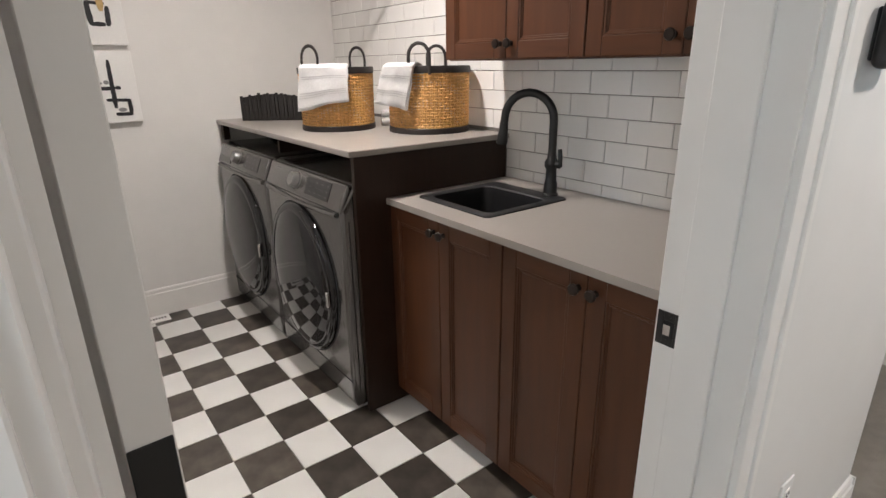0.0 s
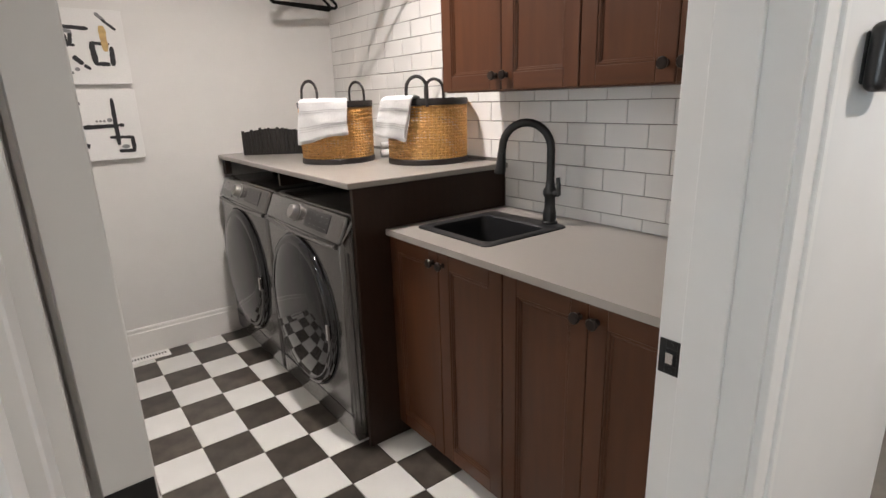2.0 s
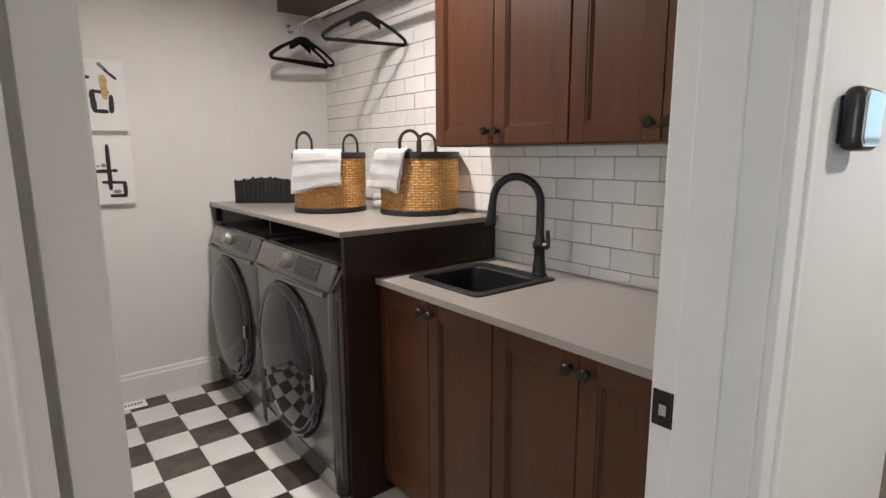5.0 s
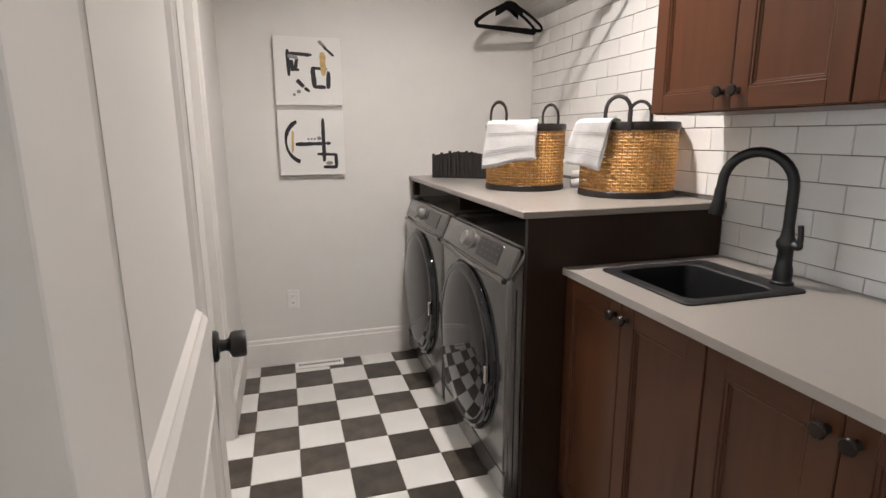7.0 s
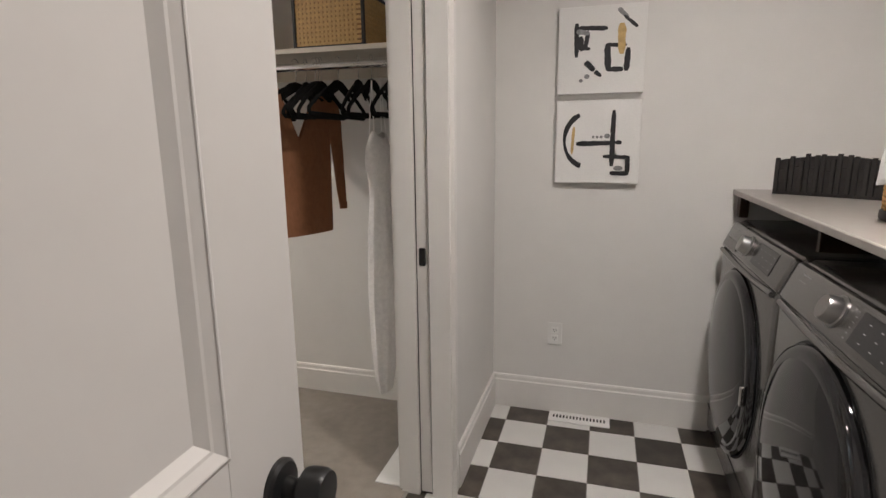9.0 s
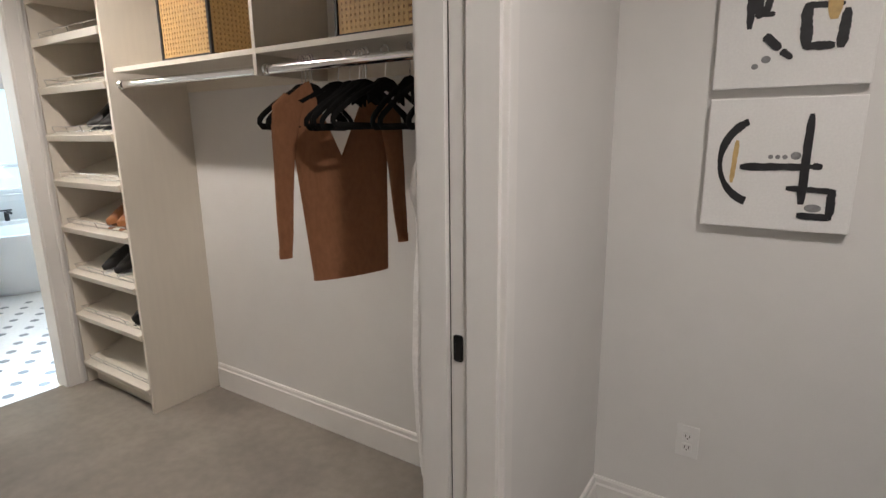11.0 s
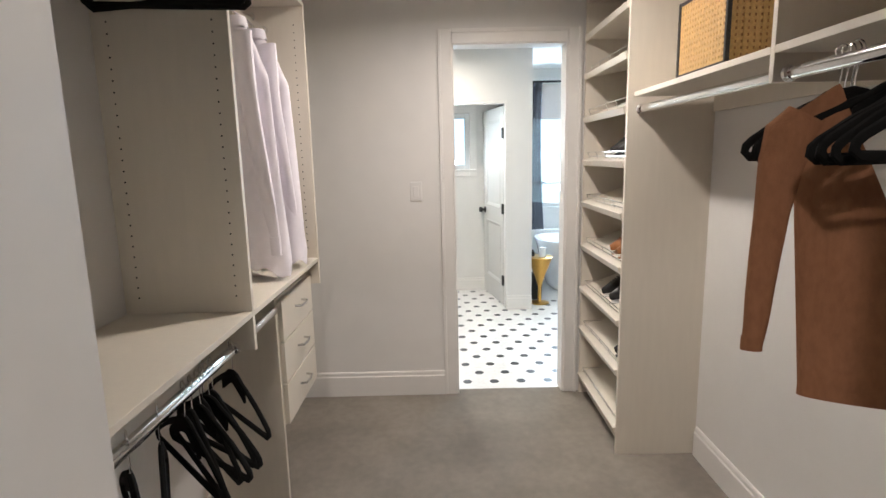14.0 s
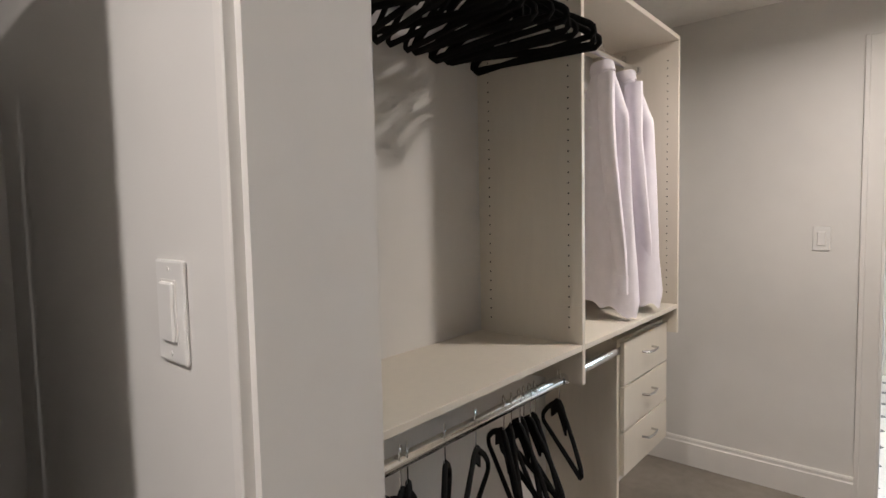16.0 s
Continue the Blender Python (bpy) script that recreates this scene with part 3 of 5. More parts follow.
downlight(-5.1, 3.85, 2.46, "lit round recessed light over the bathtub")

# wall device in the hall
dv = thing("wall_thermostat", 1.478, YE0, 1.469, "black rounded wall thermostat with a mirror-glossy screen", "thermostat")
part("mount", box(-0.045, 0.045, -0.007, 0, -0.042, 0.042, 0.003), PLASTIC_K, dv)
part("body", box(-0.060, 0.060, -0.040, -0.007, -0.055, 0.055, 0.015, seg=4), PLASTIC_K, dv, smooth=True)


def pad(w, h, r, y0, y1):
    """A rounded plate facing -y."""
    b = bmesh.new()
    rings = []
    for y in (y0, y1):
        ring = []
        for cx, cz, a0 in ((w - r, h - r, 0), (-w + r, h - r, 90), (-w + r, -h + r, 180), (w - r, -h + r, 270)):
            ring += [b.verts.new((cx + r * math.cos(radians(a0 + 15 * k)), y, cz + r * math.sin(radians(a0 + 15 * k)))) for k in range(7)]
        rings.append(ring)
    n = len(rings[0])
    for k in range(n):
        b.faces.new([rings[0][k], rings[0][(k + 1) % n], rings[1][(k + 1) % n], rings[1][k]])
    b.faces.new(rings[0]), b.faces.new(rings[1][::-1])
    return b


part("screen", pad(0.049, 0.044, 0.016, -0.0425, -0.0395), GLOSS_K, dv, "glossy dark screen")
part("bezel", pad(0.052, 0.047, 0.018, -0.0415, -0.039), SILVER, dv, "thin silver bezel")

# ---- laundry: cabinets ----


def shaker(parent, y0, y1, z0, z1, xf, t=0.02, frame_w=0.058):
    """Framed cabinet front looking along -x at xf: a sunk flat panel between stiles and rails, with a stepped inner bead."""
    a, c, d, e = y0 + frame_w, y1 - frame_w, z0 + frame_w, z1 - frame_w
    door = part("door", box(xf + 0.011, xf + t - 0.002, a, c, d, e), WOOD, parent)
    for p, q in ((y0, a), (c, y1)):
        part("stile", box(xf, xf + t, p, q, z0, z1, 0.002), WOOD, door)
    for p, q in ((z0, d), (e, z1)):
        part("rail", box(xf, xf + t, a, c, p, q, 0.002), WOOD_R, door)
    for w, dep in ((0.008, 0.003), (0.014, 0.0075)):
        part("bead", box(xf + dep, xf + 0.012, a, a + w, d, e, 0.0015), WOOD, door)
        part("bead", box(xf + dep, xf + 0.012, c - w, c, d, e, 0.0015), WOOD, door)
        part("bead", box(xf + dep, xf + 0.012, a + w, c - w, d, d + w, 0.0015), WOOD_R, door)
        part("bead", box(xf + dep, xf + 0.012, a + w, c - w, e - w, e, 0.0015), WOOD_R, door)
    return door


def cabinet_knob(parent, x, y, z):
    b = lathe([(0, 0), (0.010, 0), (0.009, 0.003), (0.006, 0.008), (0.007, 0.014), (0.0155, 0.019), (0.017, 0.024), (0.014, 0.029), (0, 0.031)], 18, m=Matrix.Translation((x, y, z)) @ Matrix.Rotation(radians(-90), 4, 'Y'))
    return part("knob", b, BRONZE, parent, "dark bronze round knob", smooth=True)


def base_cabinet(y0, y1, label):
    t = thing("base_cabinet", 1.40, (y0 + y1) / 2, 0, label, "cabinet", "laundry base cabinets")
    w = (y1 - y0) / 2
    body = box(0.004, 0.60, -w, w, 0.062, 0.70)
    box(0.004, 0.024, -w, w, 0.70, 0.912, bm=body)
    box(0.024, 0.60, -w, -w + 0.018, 0.70, 0.912, bm=body)
    box(0.024, 0.60, w - 0.018, w, 0.70, 0.912, bm=body)
    part("body", body, WOOD, t)
    # the recess's shade is put into the toe kick's darker wood colour
    part("toe_kick", box(0.055, 0.07, -w, w, 0.0, 0.062), WOOD_SHADED, t, "recessed toe kick, colour darkened as shade")
    for a, c, side in ((-w + 0.002, -0.0015, -1), (0.0015, w - 0.002, 1)):
        d = shaker(t, a, c, 0.068, 0.905, -0.018)
        cabinet_knob(d, -0.018, side * 0.028, 0.860)
    return t


base_cabinet(1.30, 1.955, "dark-stained maple base cabinet under the sink")
base_cabinet(0.652, 1.2985, "dark-stained maple base cabinet beside the sink cabinet")
b = box(1.363, XT + 0.003, 0.648, 1.4715, 0.912, 0.936)
box(1.363, XT + 0.003, 1.8785, 1.943, 0.912, 0.936, bm=b)
box(1.363, 1.470, 1.4715, 1.8785, 0.912, 0.936, bm=b)
box(1.868, XT + 0.003, 1.4715, 1.8785, 0.912, 0.936, bm=b)
bmesh.ops.remove_doubles(b, verts=b.verts[:], dist=0.0001)
bmesh.ops.delete(b, geom=[f for f in b.faces if abs(f.normal.y) > 0.9 and (abs(f.calc_center_median().y - 1.4715) < 1e-4 or abs(f.calc_center_median().y - 1.8785) < 1e-4) and not 1.48 < f.calc_center_median().x < 1.86], context='FACES')
single("low_worktop", b, QUARTZ, "warm grey quartz worktop around the black sink", "worktop")

# sink
sk = thing("sink", 1.672, 1.668, 0.936, "black composite drop-in laundry sink set in the worktop", "sink")
b = bmesh.new()
for i in range(1):
    W, D = 0.195, 0.192

    def rr(w, d, r, z, n=6):
        out = []
        for cx, cy, a0 in ((w - r, d - r, 0), (-w + r, d - r, 90), (-w + r, -d + r, 180), (w - r, -d + r, 270)):
            for k in range(n + 1):
                a = radians(a0 + 90 * k / n)
                out.append((cx + r * math.cos(a), cy + r * math.sin(a), z))
        return out
    loops = [rr(W + 0.014, D + 0.014, 0.025, 0.0005), rr(W + 0.014, D + 0.014, 0.025, 0.005), rr(W + 0.009, D + 0.009, 0.022, 0.008)]
    bowl = [rr(W - 0.012, D - 0.016, 0.04, 0.008), rr(W - 0.018, D - 0.022, 0.04, 0.003), rr(W - 0.028, D - 0.03, 0.045, -0.17), rr(W - 0.06, D - 0.06, 0.06, -0.195)]
    # the bowl sits forward, leaving a tap ledge at the back
    bowl = [[(x * 0.84 - 0.022, y, z) for x, y, z in lp] for lp in bowl]
    vs = [[b.verts.new(p) for p in lp] for lp in loops + bowl]
    for a, c in zip(vs, vs[1:]):
        for k in range(len(a)):
            b.faces.new([a[k], a[(k + 1) % len(a)], c[(k + 1) % len(a)], c[k]])
    b.faces.new(vs[-1])
part("basin", b, GRANITE, sk, smooth=True)
part("overflow", box(0.132, 0.136, -0.03, 0.03, -0.045, -0.03, 0.0015), SILVER, sk, "small silver overflow slot")
part("drain", lathe([(0, -0.191), (0.04, -0.191), (0.045, -0.1945), (0, -0.1945)], 20, m=Matrix.Translation((-0.02, 0, 0))), SILVER, sk, "round silver drain", smooth=True)

# faucet
fc = thing("faucet", 1.868, 1.545, 0.9435, "matte black gooseneck pull-down faucet behind the sink", "faucet")
part("base_plate", lathe([(0, 0), (0.032, 0), (0.032, 0.006), (0.027, 0.010), (0, 0.010)], 24), BLACKM, fc, smooth=True)
part("body", lathe([(0, 0.009), (0.026, 0.009), (0.025, 0.045), (0.021, 0.06), (0.020, 0.10), (0.027, 0.112), (0.027, 0.128), (0.0185, 0.142), (0.016, 0.165), (0, 0.168)], 24), BLACKM, fc, smooth=True)
DIRF = Vector((-0.42, 0.9, 0)).normalized()
pts = [Vector((0, 0, 0.16)), Vector((0, 0, 0.22)), Vector((0, 0, 0.285))]
R = 0.098
for i in range(1, 15):
    a = math.pi * i / 14
    pts.append(DIRF * (R - R * math.cos(a)) + Vector((0, 0, 0.285 + R * math.sin(a))))
pts.append(DIRF * (2 * R + 0.004) + Vector((0, 0, 0.262)))
part("spout", tube(pts, 0.0155, 14), BLACKM, fc, smooth=True)
tip = [DIRF * (2 * R + 0.003) + Vector((0, 0, 0.268)), DIRF * (2 * R + 0.005) + Vector((0, 0, 0.235)), DIRF * (2 * R + 0.010) + Vector((0, 0, 0.195)), DIRF * (2 * R + 0.011) + Vector((0, 0, 0.186))]
part("spray_head", tube(tip, [0.0165, 0.018, 0.0225, 0.021], 16), BLACKM, fc, smooth=True)
b = lathe([(0, 0), (0.013, 0), (0.013, 0.022), (0.011, 0.026), (0, 0.026)], 16, m=Matrix.Translation((0.0, -0.018, 0.12)) @ Matrix.Rotation(radians(90), 4, 'X'))
tube([(0, -0.04, 0.12), (0.001, -0.041, 0.145), (0.002, -0.036, 0.180)], [0.009, 0.008, 0.0075], 10, bm=b)
part("lever", b, BLACKM, fc, smooth=True)

# raised surround over the machines
su = thing("machine_surround", 1.21, 1.943, 0, "dark-stained panel surround, colour darkened as shade, with a grey quartz top over two machines", "cabinet")
# panels, cleat and rail wear the shade-darkened copy of the cabinet wood
part("side_panel", box(0.02, 0.80, 0.0, 0.022, 0.0, 1.112, 0.001), WOOD_SHADED, su)
part("far_panel", box(0.30, 0.80, 1.618, 1.648, 0.0, 1.112, 0.001), WOOD_SHADED, su)
part("front_cleat", box(0.015, 0.05, 1.60, 1.650, 1.02, 1.112, 0.001), WOOD_SHADED, su)
part("middle_rail", box(0.05, 0.80, 0.81, 0.83, 1.03, 1.112, 0.001), WOOD_SHADED, su)
# panel in the black gap colour, standing for the shade behind the machines
part("back_panel", box(0.775, 0.795, 0.022, 1.618, 0.0, 1.112), DARK_GAP, su)
single("raised_worktop", box(1.205, XT + 0.003, 1.928, YA, 1.112, 1.135, 0.003), QUARTZ, "warm grey quartz worktop over the washer and dryer", "worktop")


def machine(name, y0, label, washer):
    """Front loader facing -x, 0.80 wide: sloped console, bulged round door, tapered toe."""
    W, H = 0.785, 1.012
    t = thing(name, 1.175, y0, 0, label, name, "laundry machines")
    # body with a front that leans back over the console
    prof = [(0.02, 0.02), (0.0, 0.06), (0.0, 0.885), (0.012, 0.905), (0.058, H - 0.012), (0.075, H), (0.74, H), (0.74, 0.02)]
    b = bmesh.new()
    ends = [[b.verts.new((x, y, z)) for x, z in prof] for y in (0.0, W)]
    n = len(prof)
    for i in range(n):
        b.faces.new([ends[0][i], ends[0][(i + 1) % n], ends[1][(i + 1) % n], ends[1][i]])
    b.faces.new(ends[0]), b.faces.new(ends[1][::-1])
    bmesh.ops.bevel(b, geom=[e for e in b.edges if abs(e.verts[0].co.y - e.verts[1].co.y) < 1e-6], offset=0.022, segments=3, affect='EDGES', profile=0.5)
    part("body", b, GRAPHITE, t, smooth=True)
    # console
    lean = Matrix.Translation((0.008, 0, 0.895)) @ Matrix.Rotation(radians(22.5), 4, 'Y')
    part("console", box(-0.014, 0.026, 0.006, W - 0.006, -0.004, 0.116, 0.013, seg=4, m=lean), GRAPHITE, t, smooth=True)
    # curved lip under the console
    pts = [(-0.004 + 0.0 * k, 0.03 + (W - 0.06) * k / 12, 0.885 - 0.012 * math.sin(math.pi * k / 12)) for k in range(13)]
    part("console_lip", tube(pts, 0.010, 8), GRAPHITE, t, smooth=True)
    part("dial", lathe([(0, 0), (0.040, 0), (0.040, 0.004), (0.034, 0.006), (0.031, 0.03), (0.028, 0.034), (0, 0.034)], 32, m=lean @ Matrix.Translation((-0.014, W * 0.56, 0.062)) @ Matrix.Rotation(radians(-90), 4, 'Y')), DIAL, t, "satin grey program dial", smooth=True)
    part("display", box(-0.0165, -0.0135, 0.115, 0.335, 0.022, 0.098, 0.001, m=lean), DISPLAY, t, "dark glossy display")
    b = bmesh.new()
    for i in range(4):
        for j in range(3):
            box(-0.0172, -0.0163, 0.135 + i * 0.05, 0.145 + i * 0.05, 0.036 + j * 0.022, 0.0375 + j * 0.022, bm=b, m=lean)
    for k in range(6):
        box(-0.0148, -0.0139, 0.354, 0.361, 0.025 + k * 0.013, 0.0265 + k * 0.013, bm=b, m=lean)
    box(-0.0148, -0.0139, 0.64, 0.70, 0.088, 0.092, bm=b, m=lean)
    box(-0.0148, -0.0139, 0.66, 0.70, 0.070, 0.0715, bm=b, m=lean)
    tagged(part("markings", b, PRINT, t, "pale printed marks"), kind="stuff")
    if washer:
        part("drawer_front", box(-0.0165, -0.0135, 0.55, W - 0.03, 0.012, 0.045, 0.001, m=lean), GRAPHITE, t)
    # door
    cy, cz = W * 0.53, 0.515
    turn = Matrix.Translation((0.0, cy, cz)) @ Matrix.Rotation(radians(-90), 4, 'Y')
    grow = Matrix.Diagonal((1.04, 0.99, 1, 1))
    door = part("door", lathe([(0.338, -0.004), (0.338, 0.012), (0.331, 0.024), (0.318, 0.030), (0.300, 0.030)], 56, m=turn @ grow), GLASSY, t, "black gloss door ring", smooth=True)
    part("window", lathe([(0.3005, 0.0295), (0.285, 0.036), (0.24, 0.046), (0.16, 0.055), (0.08, 0.059), (0, 0.060)], 56, m=turn @ grow), GLASSY, door, "bulged smoked door glass", smooth=True)
    part("door_seam", lathe([(0.345, 0.0005), (0.345, 0.002), (0.338, 0.002), (0.338, 0.0005), (0.345, 0.0005)], 56, m=turn @ grow), DARK_GAP, t)
    part("door_catch", box(-0.046, -0.03, cy - 0.325, cy - 0.309, cz - 0.035, cz + 0.035, 0.004), SILVER, door, "small silver catch")
    part("seam", box(-0.0012, 0.002, 0.0, W, 0.152, 0.155), DARK_GAP, t)
    part("side_seam", box(0.03, 0.034, -0.001, 0.0, 0.1, 0.86), DARK_GAP, t)
    for x in (0.06, 0.68):
        for y in (0.06, W - 0.06):
            part("foot", lathe([(0, 0.0), (0.022, 0.0), (0.022, 0.012), (0.012, 0.014), (0.012, 0.022), (0, 0.022)], 12, m=Matrix.Translation((x, y, 0))), PLASTIC_K, t)
    return t


machine("dryer", 1.972, "graphite front-loading dryer under the raised worktop", False)
machine("washer", 2.775, "graphite front-loading washer beside the wall", True)

# upper cabinets with crown
for y0, y1, lab in ((1.293, 1.985, "dark-stained maple wall cabinet over the sink"), (0.655, 1.2905, "dark-stained maple wall cabinet beside the doorway")):
    t = thing("wall_cabinet", 1.72, (y0 + y1) / 2, 1.443, lab, "cabinet", "laundry wall cabinets")
    w = (y1 - y0) / 2
    part("body", box(0.0, 0.2925, -w, w, 0.0, 1.0, 0.001), WOOD, t)
    for a, c, side in ((-w + 0.002, -0.0015, -1), (0.0015, w - 0.002, 1)):
        d = shaker(t, a, c, 0.004, 0.985, -0.021)
        cabinet_knob(d, -0.021, side * 0.028, 0.055)
    cp = [(-0.025, 0.985), (-0.032, 0.985), (-0.036, 1.005), (-0.055, 1.024), (-0.082, 1.043), (-0.090, 1.047), (-0.090, 1.068), (0.29, 1.068), (0.29, 0.985)]
    far = y1 > 1.9
    part("crown", extrude_profile(cp, "y", -w, w + (0.085 if far else 0), bm=None), WOOD_H, t, "sloped crown moulding")

# boxed shelf and hanging rod towards the paintings
t = thing("wall_shelf", 1.70, 1.988, 2.30, "dark-stained boxed shelf under the ceiling over the rod", "shelf")
part("fascia", box(0.0, 0.02, 0.0, YA - 1.988, 0.0, 0.13, 0.002), WOOD_H, t)
part("underside", box(0.02, 0.3145, 0.0, YA - 1.988, 0.0, 0.02), WOOD_H, t)
part("top", box(0.02, 0.3145, 0.0, YA - 1.988, 0.11, 0.13), WOOD_H, t)


def rod(name, p0, p1, label, r=0.015, oval=1.0, flange=0.028, group=""):
    t = thing(name, *p0, label, "hanging rod", group)
    d = Vector(p1) - Vector(p0)
    part("bar", tube([(0, 0, 0), d * 0.5, d], r, 14, flat=oval), CHROME, t, smooth=True)
    for e, s in ((Vector((0, 0, 0)), 1), (d, -1)):
        u = d.normalized() * s
        q = u.to_track_quat('Z', 'Y').to_matrix().to_4x4()
        part("flange", lathe([(0, 0.0), (flange, 0.0), (flange, 0.005), (r * 1.35, 0.010), (r * 1.35, 0.022), (0, 0.022)], 20, m=Matrix.Translation(e) @ q), CHROME, t, smooth=True)
    return t


rod("hanging_rod", (1.775, 1.987, 2.205), (1.775, YA, 2.205), "polished chrome hanging rod over the raised worktop")


def hanger_thing(name="coat_hanger", label="slim black velvet coat hanger with a chrome hook", group="velvet hangers", w=0.215, hook=True):
    """Velvet hanger in its x-z plane; the hook's crown rests at z = 0."""
    t = thing(name, 0, 0, 0, label, "coat hanger", group)
    neck = -0.092
    pts = [(0.0, 0, neck - 0.012), (0.03, 0, neck - 0.018), (0.055, 0, neck - 0.035), (0.085, 0, neck - 0.048), (0.15, 0, neck - 0.082), (w - 0.012, 0, neck - 0.118), (w, 0, neck - 0.130), (w + 0.002, 0, neck - 0.142), (w - 0.008, 0, neck - 0.152)]
    pts = [(x * w / 0.215 if x > 0.1 else x * min(1, w / 0.16), y, z) for x, y, z in pts]
    pts[-3:] = [(w, 0, neck - 0.130), (w + 0.002, 0, neck - 0.142), (w - 0.008, 0, neck - 0.152)]
    left = [(-x, y, z) for x, y, z in pts[::-1]]
    loop = pts + left[:-1]
    part("frame", tube(loop, 0.0092, 8, closed=True, flat=0.72, up=(0, 1, 0)), VELVET, t, smooth=True)
    part("shoulder", sheet(16, 2, lambda u, v: ((u - 0.5) * 0.16, 0.0, neck - 0.012 - abs(u - 0.5) ** 1.2 * 0.10 - 0.032 * v), 0.007), VELVET, t, smooth=True)
    hk = [(0.0, 0, neck - 0.014), (0.0, 0, neck + 0.012)] + [(0.0 + 0.017 * math.cos(radians(a)) - 0.0, 0, -0.019 + 0.019 * math.sin(radians(a))) for a in range(-90, 200, 24)]
    hk[2] = (0.002, 0, neck + 0.024)
    part("hook", tube(hk, 0.0019, 6), CHROME, t, "thin chrome hook", smooth=True)
    return t


def hang(src, x, y, z, rz, tilt=0.0):
    return copy_thing(src, pose(x, y, z, 0, tilt, rz))


HG = hanger_thing()
HG.matrix_world = pose(1.775, 3.40, 2.205 + 0.019, 0, 0, 8)
hang(HG, 1.775, 2.66, 2.224, -14)
hang(HG, 1.775, 3.45, 2.224, 14, 1)

# paintings
def blob(bm, x0, z0, x1, z1, w0, w1, seed, n=14, y=-0.0375):
    """A brush stroke from one point to another with rough sides and ends."""
    rnd = random.Random(seed)
    a, c = Vector((x0, z0)), Vector((x1, z1))
    d = (c - a)
    s = Vector((-d.y, d.x)).normalized()
    L, R_ = [], []
    for i in range(n + 1):
        p = a + d * (i / n)
        w = (w0 + (w1 - w0) * i / n) / 2
        taper = min(1, 0.55 + 3 * min(i, n - i) / n)
        L.append(p + s * w * taper * rnd.uniform(0.86, 1.1))
        R_.append(p - s * w * taper * rnd.uniform(0.86, 1.1))
    vl = [bm.verts.new((p.x, y, p.y)) for p in L]
    vr = [bm.verts.new((p.x, y, p.y)) for p in R_]
    for i in range(n):
        bm.faces.new([vl[i], vl[i + 1], vr[i + 1], vr[i]])
    return bm


def disc(bm, x, z, r, y=-0.0375, n=16, squash=1.0):
    vs = [bm.verts.new((x + r * math.cos(2 * math.pi * k / n), y, z + squash * r * math.sin(2 * math.pi * k / n))) for k in range(n)]
    bm.faces.new(vs)
    return bm


def painting(x, z, label):
    t = thing("painting", x, YA, z, label, "painting", "abstract paintings")
    part("canvas", box(0, 0.362, -0.0365, -0.001, 0, 0.362, 0.002, seg=2), CANVAS, t)
    return t


p1 = painting(0.452, 1.548, "square white canvas with black and ochre brush strokes, upper one")
b = bmesh.new()
for i, s in enumerate(((0.078, 0.275, 0.205, 0.268, 0.018, 0.02), (0.075, 0.295, 0.078, 0.155, 0.022, 0.02), (0.09, 0.24, 0.10, 0.18, 0.03, 0.022), (0.10, 0.19, 0.135, 0.188, 0.016, 0.012), (0.125, 0.255, 0.112, 0.185, 0.018, 0.02),
                       (0.205, 0.205, 0.212, 0.10, 0.024, 0.03), (0.205, 0.100, 0.275, 0.098, 0.02, 0.022), (0.20, 0.200, 0.285, 0.196, 0.018, 0.014), (0.292, 0.185, 0.288, 0.090, 0.022, 0.026),
                       (0.117, 0.135, 0.155, 0.097, 0.026, 0.022), (0.158, 0.093, 0.185, 0.072, 0.02, 0.014), (0.268, 0.315, 0.325, 0.266, 0.012, 0.016))):
    part("brush_stroke", blob(bmesh.new(), *s, 10 + i, y=-0.0375 - 0.0002 * i), INK, p1, "black brush stroke")
part("brush_stroke", blob(bmesh.new(), 0.245, 0.345, 0.285, 0.305, 0.02, 0.016, 40, y=-0.0372), INK_G, p1, "grey wash stroke")
part("brush_stroke", blob(bmesh.new(), 0.075, 0.262, 0.13, 0.25, 0.022, 0.018, 41, y=-0.0402), INK_G, p1, "grey wash stroke")
part("paint_dot", disc(bmesh.new(), 0.125, 0.073, 0.0115, squash=0.85), INK_G, p1, "grey dot")
part("paint_dot", disc(bmesh.new(), 0.100, 0.056, 0.0085, squash=0.85), INK_G, p1, "grey dot")
part("ochre_stroke", blob(bmesh.new(), 0.262, 0.285, 0.266, 0.16, 0.034, 0.03, 60, y=-0.0404), OCHRE, p1, "ochre brush stroke")

p2 = painting(0.452, 1.158, "square white canvas with a black arc and crossing strokes, lower one")
b = bmesh.new()
rnd = random.Random(71)
pv = None
for k in range(41):
    a = radians(112 + 142 * k / 40)
    c0, w = Vector((0.140 + 0.102 * math.cos(a), 0.19 + 0.118 * math.sin(a))), (0.009 + 0.003 * math.sin(k * 0.21)) * rnd.uniform(0.9, 1.1)
    n0 = Vector((math.cos(a), math.sin(a)))
    q = (b.verts.new((c0.x + n0.x * w, -0.0378, c0.y + n0.y * w)), b.verts.new((c0.x - n0.x * w, -0.0378, c0.y - n0.y * w)))
    if pv:
        b.faces.new([pv[0], q[0], q[1], pv[1]])
    pv = q
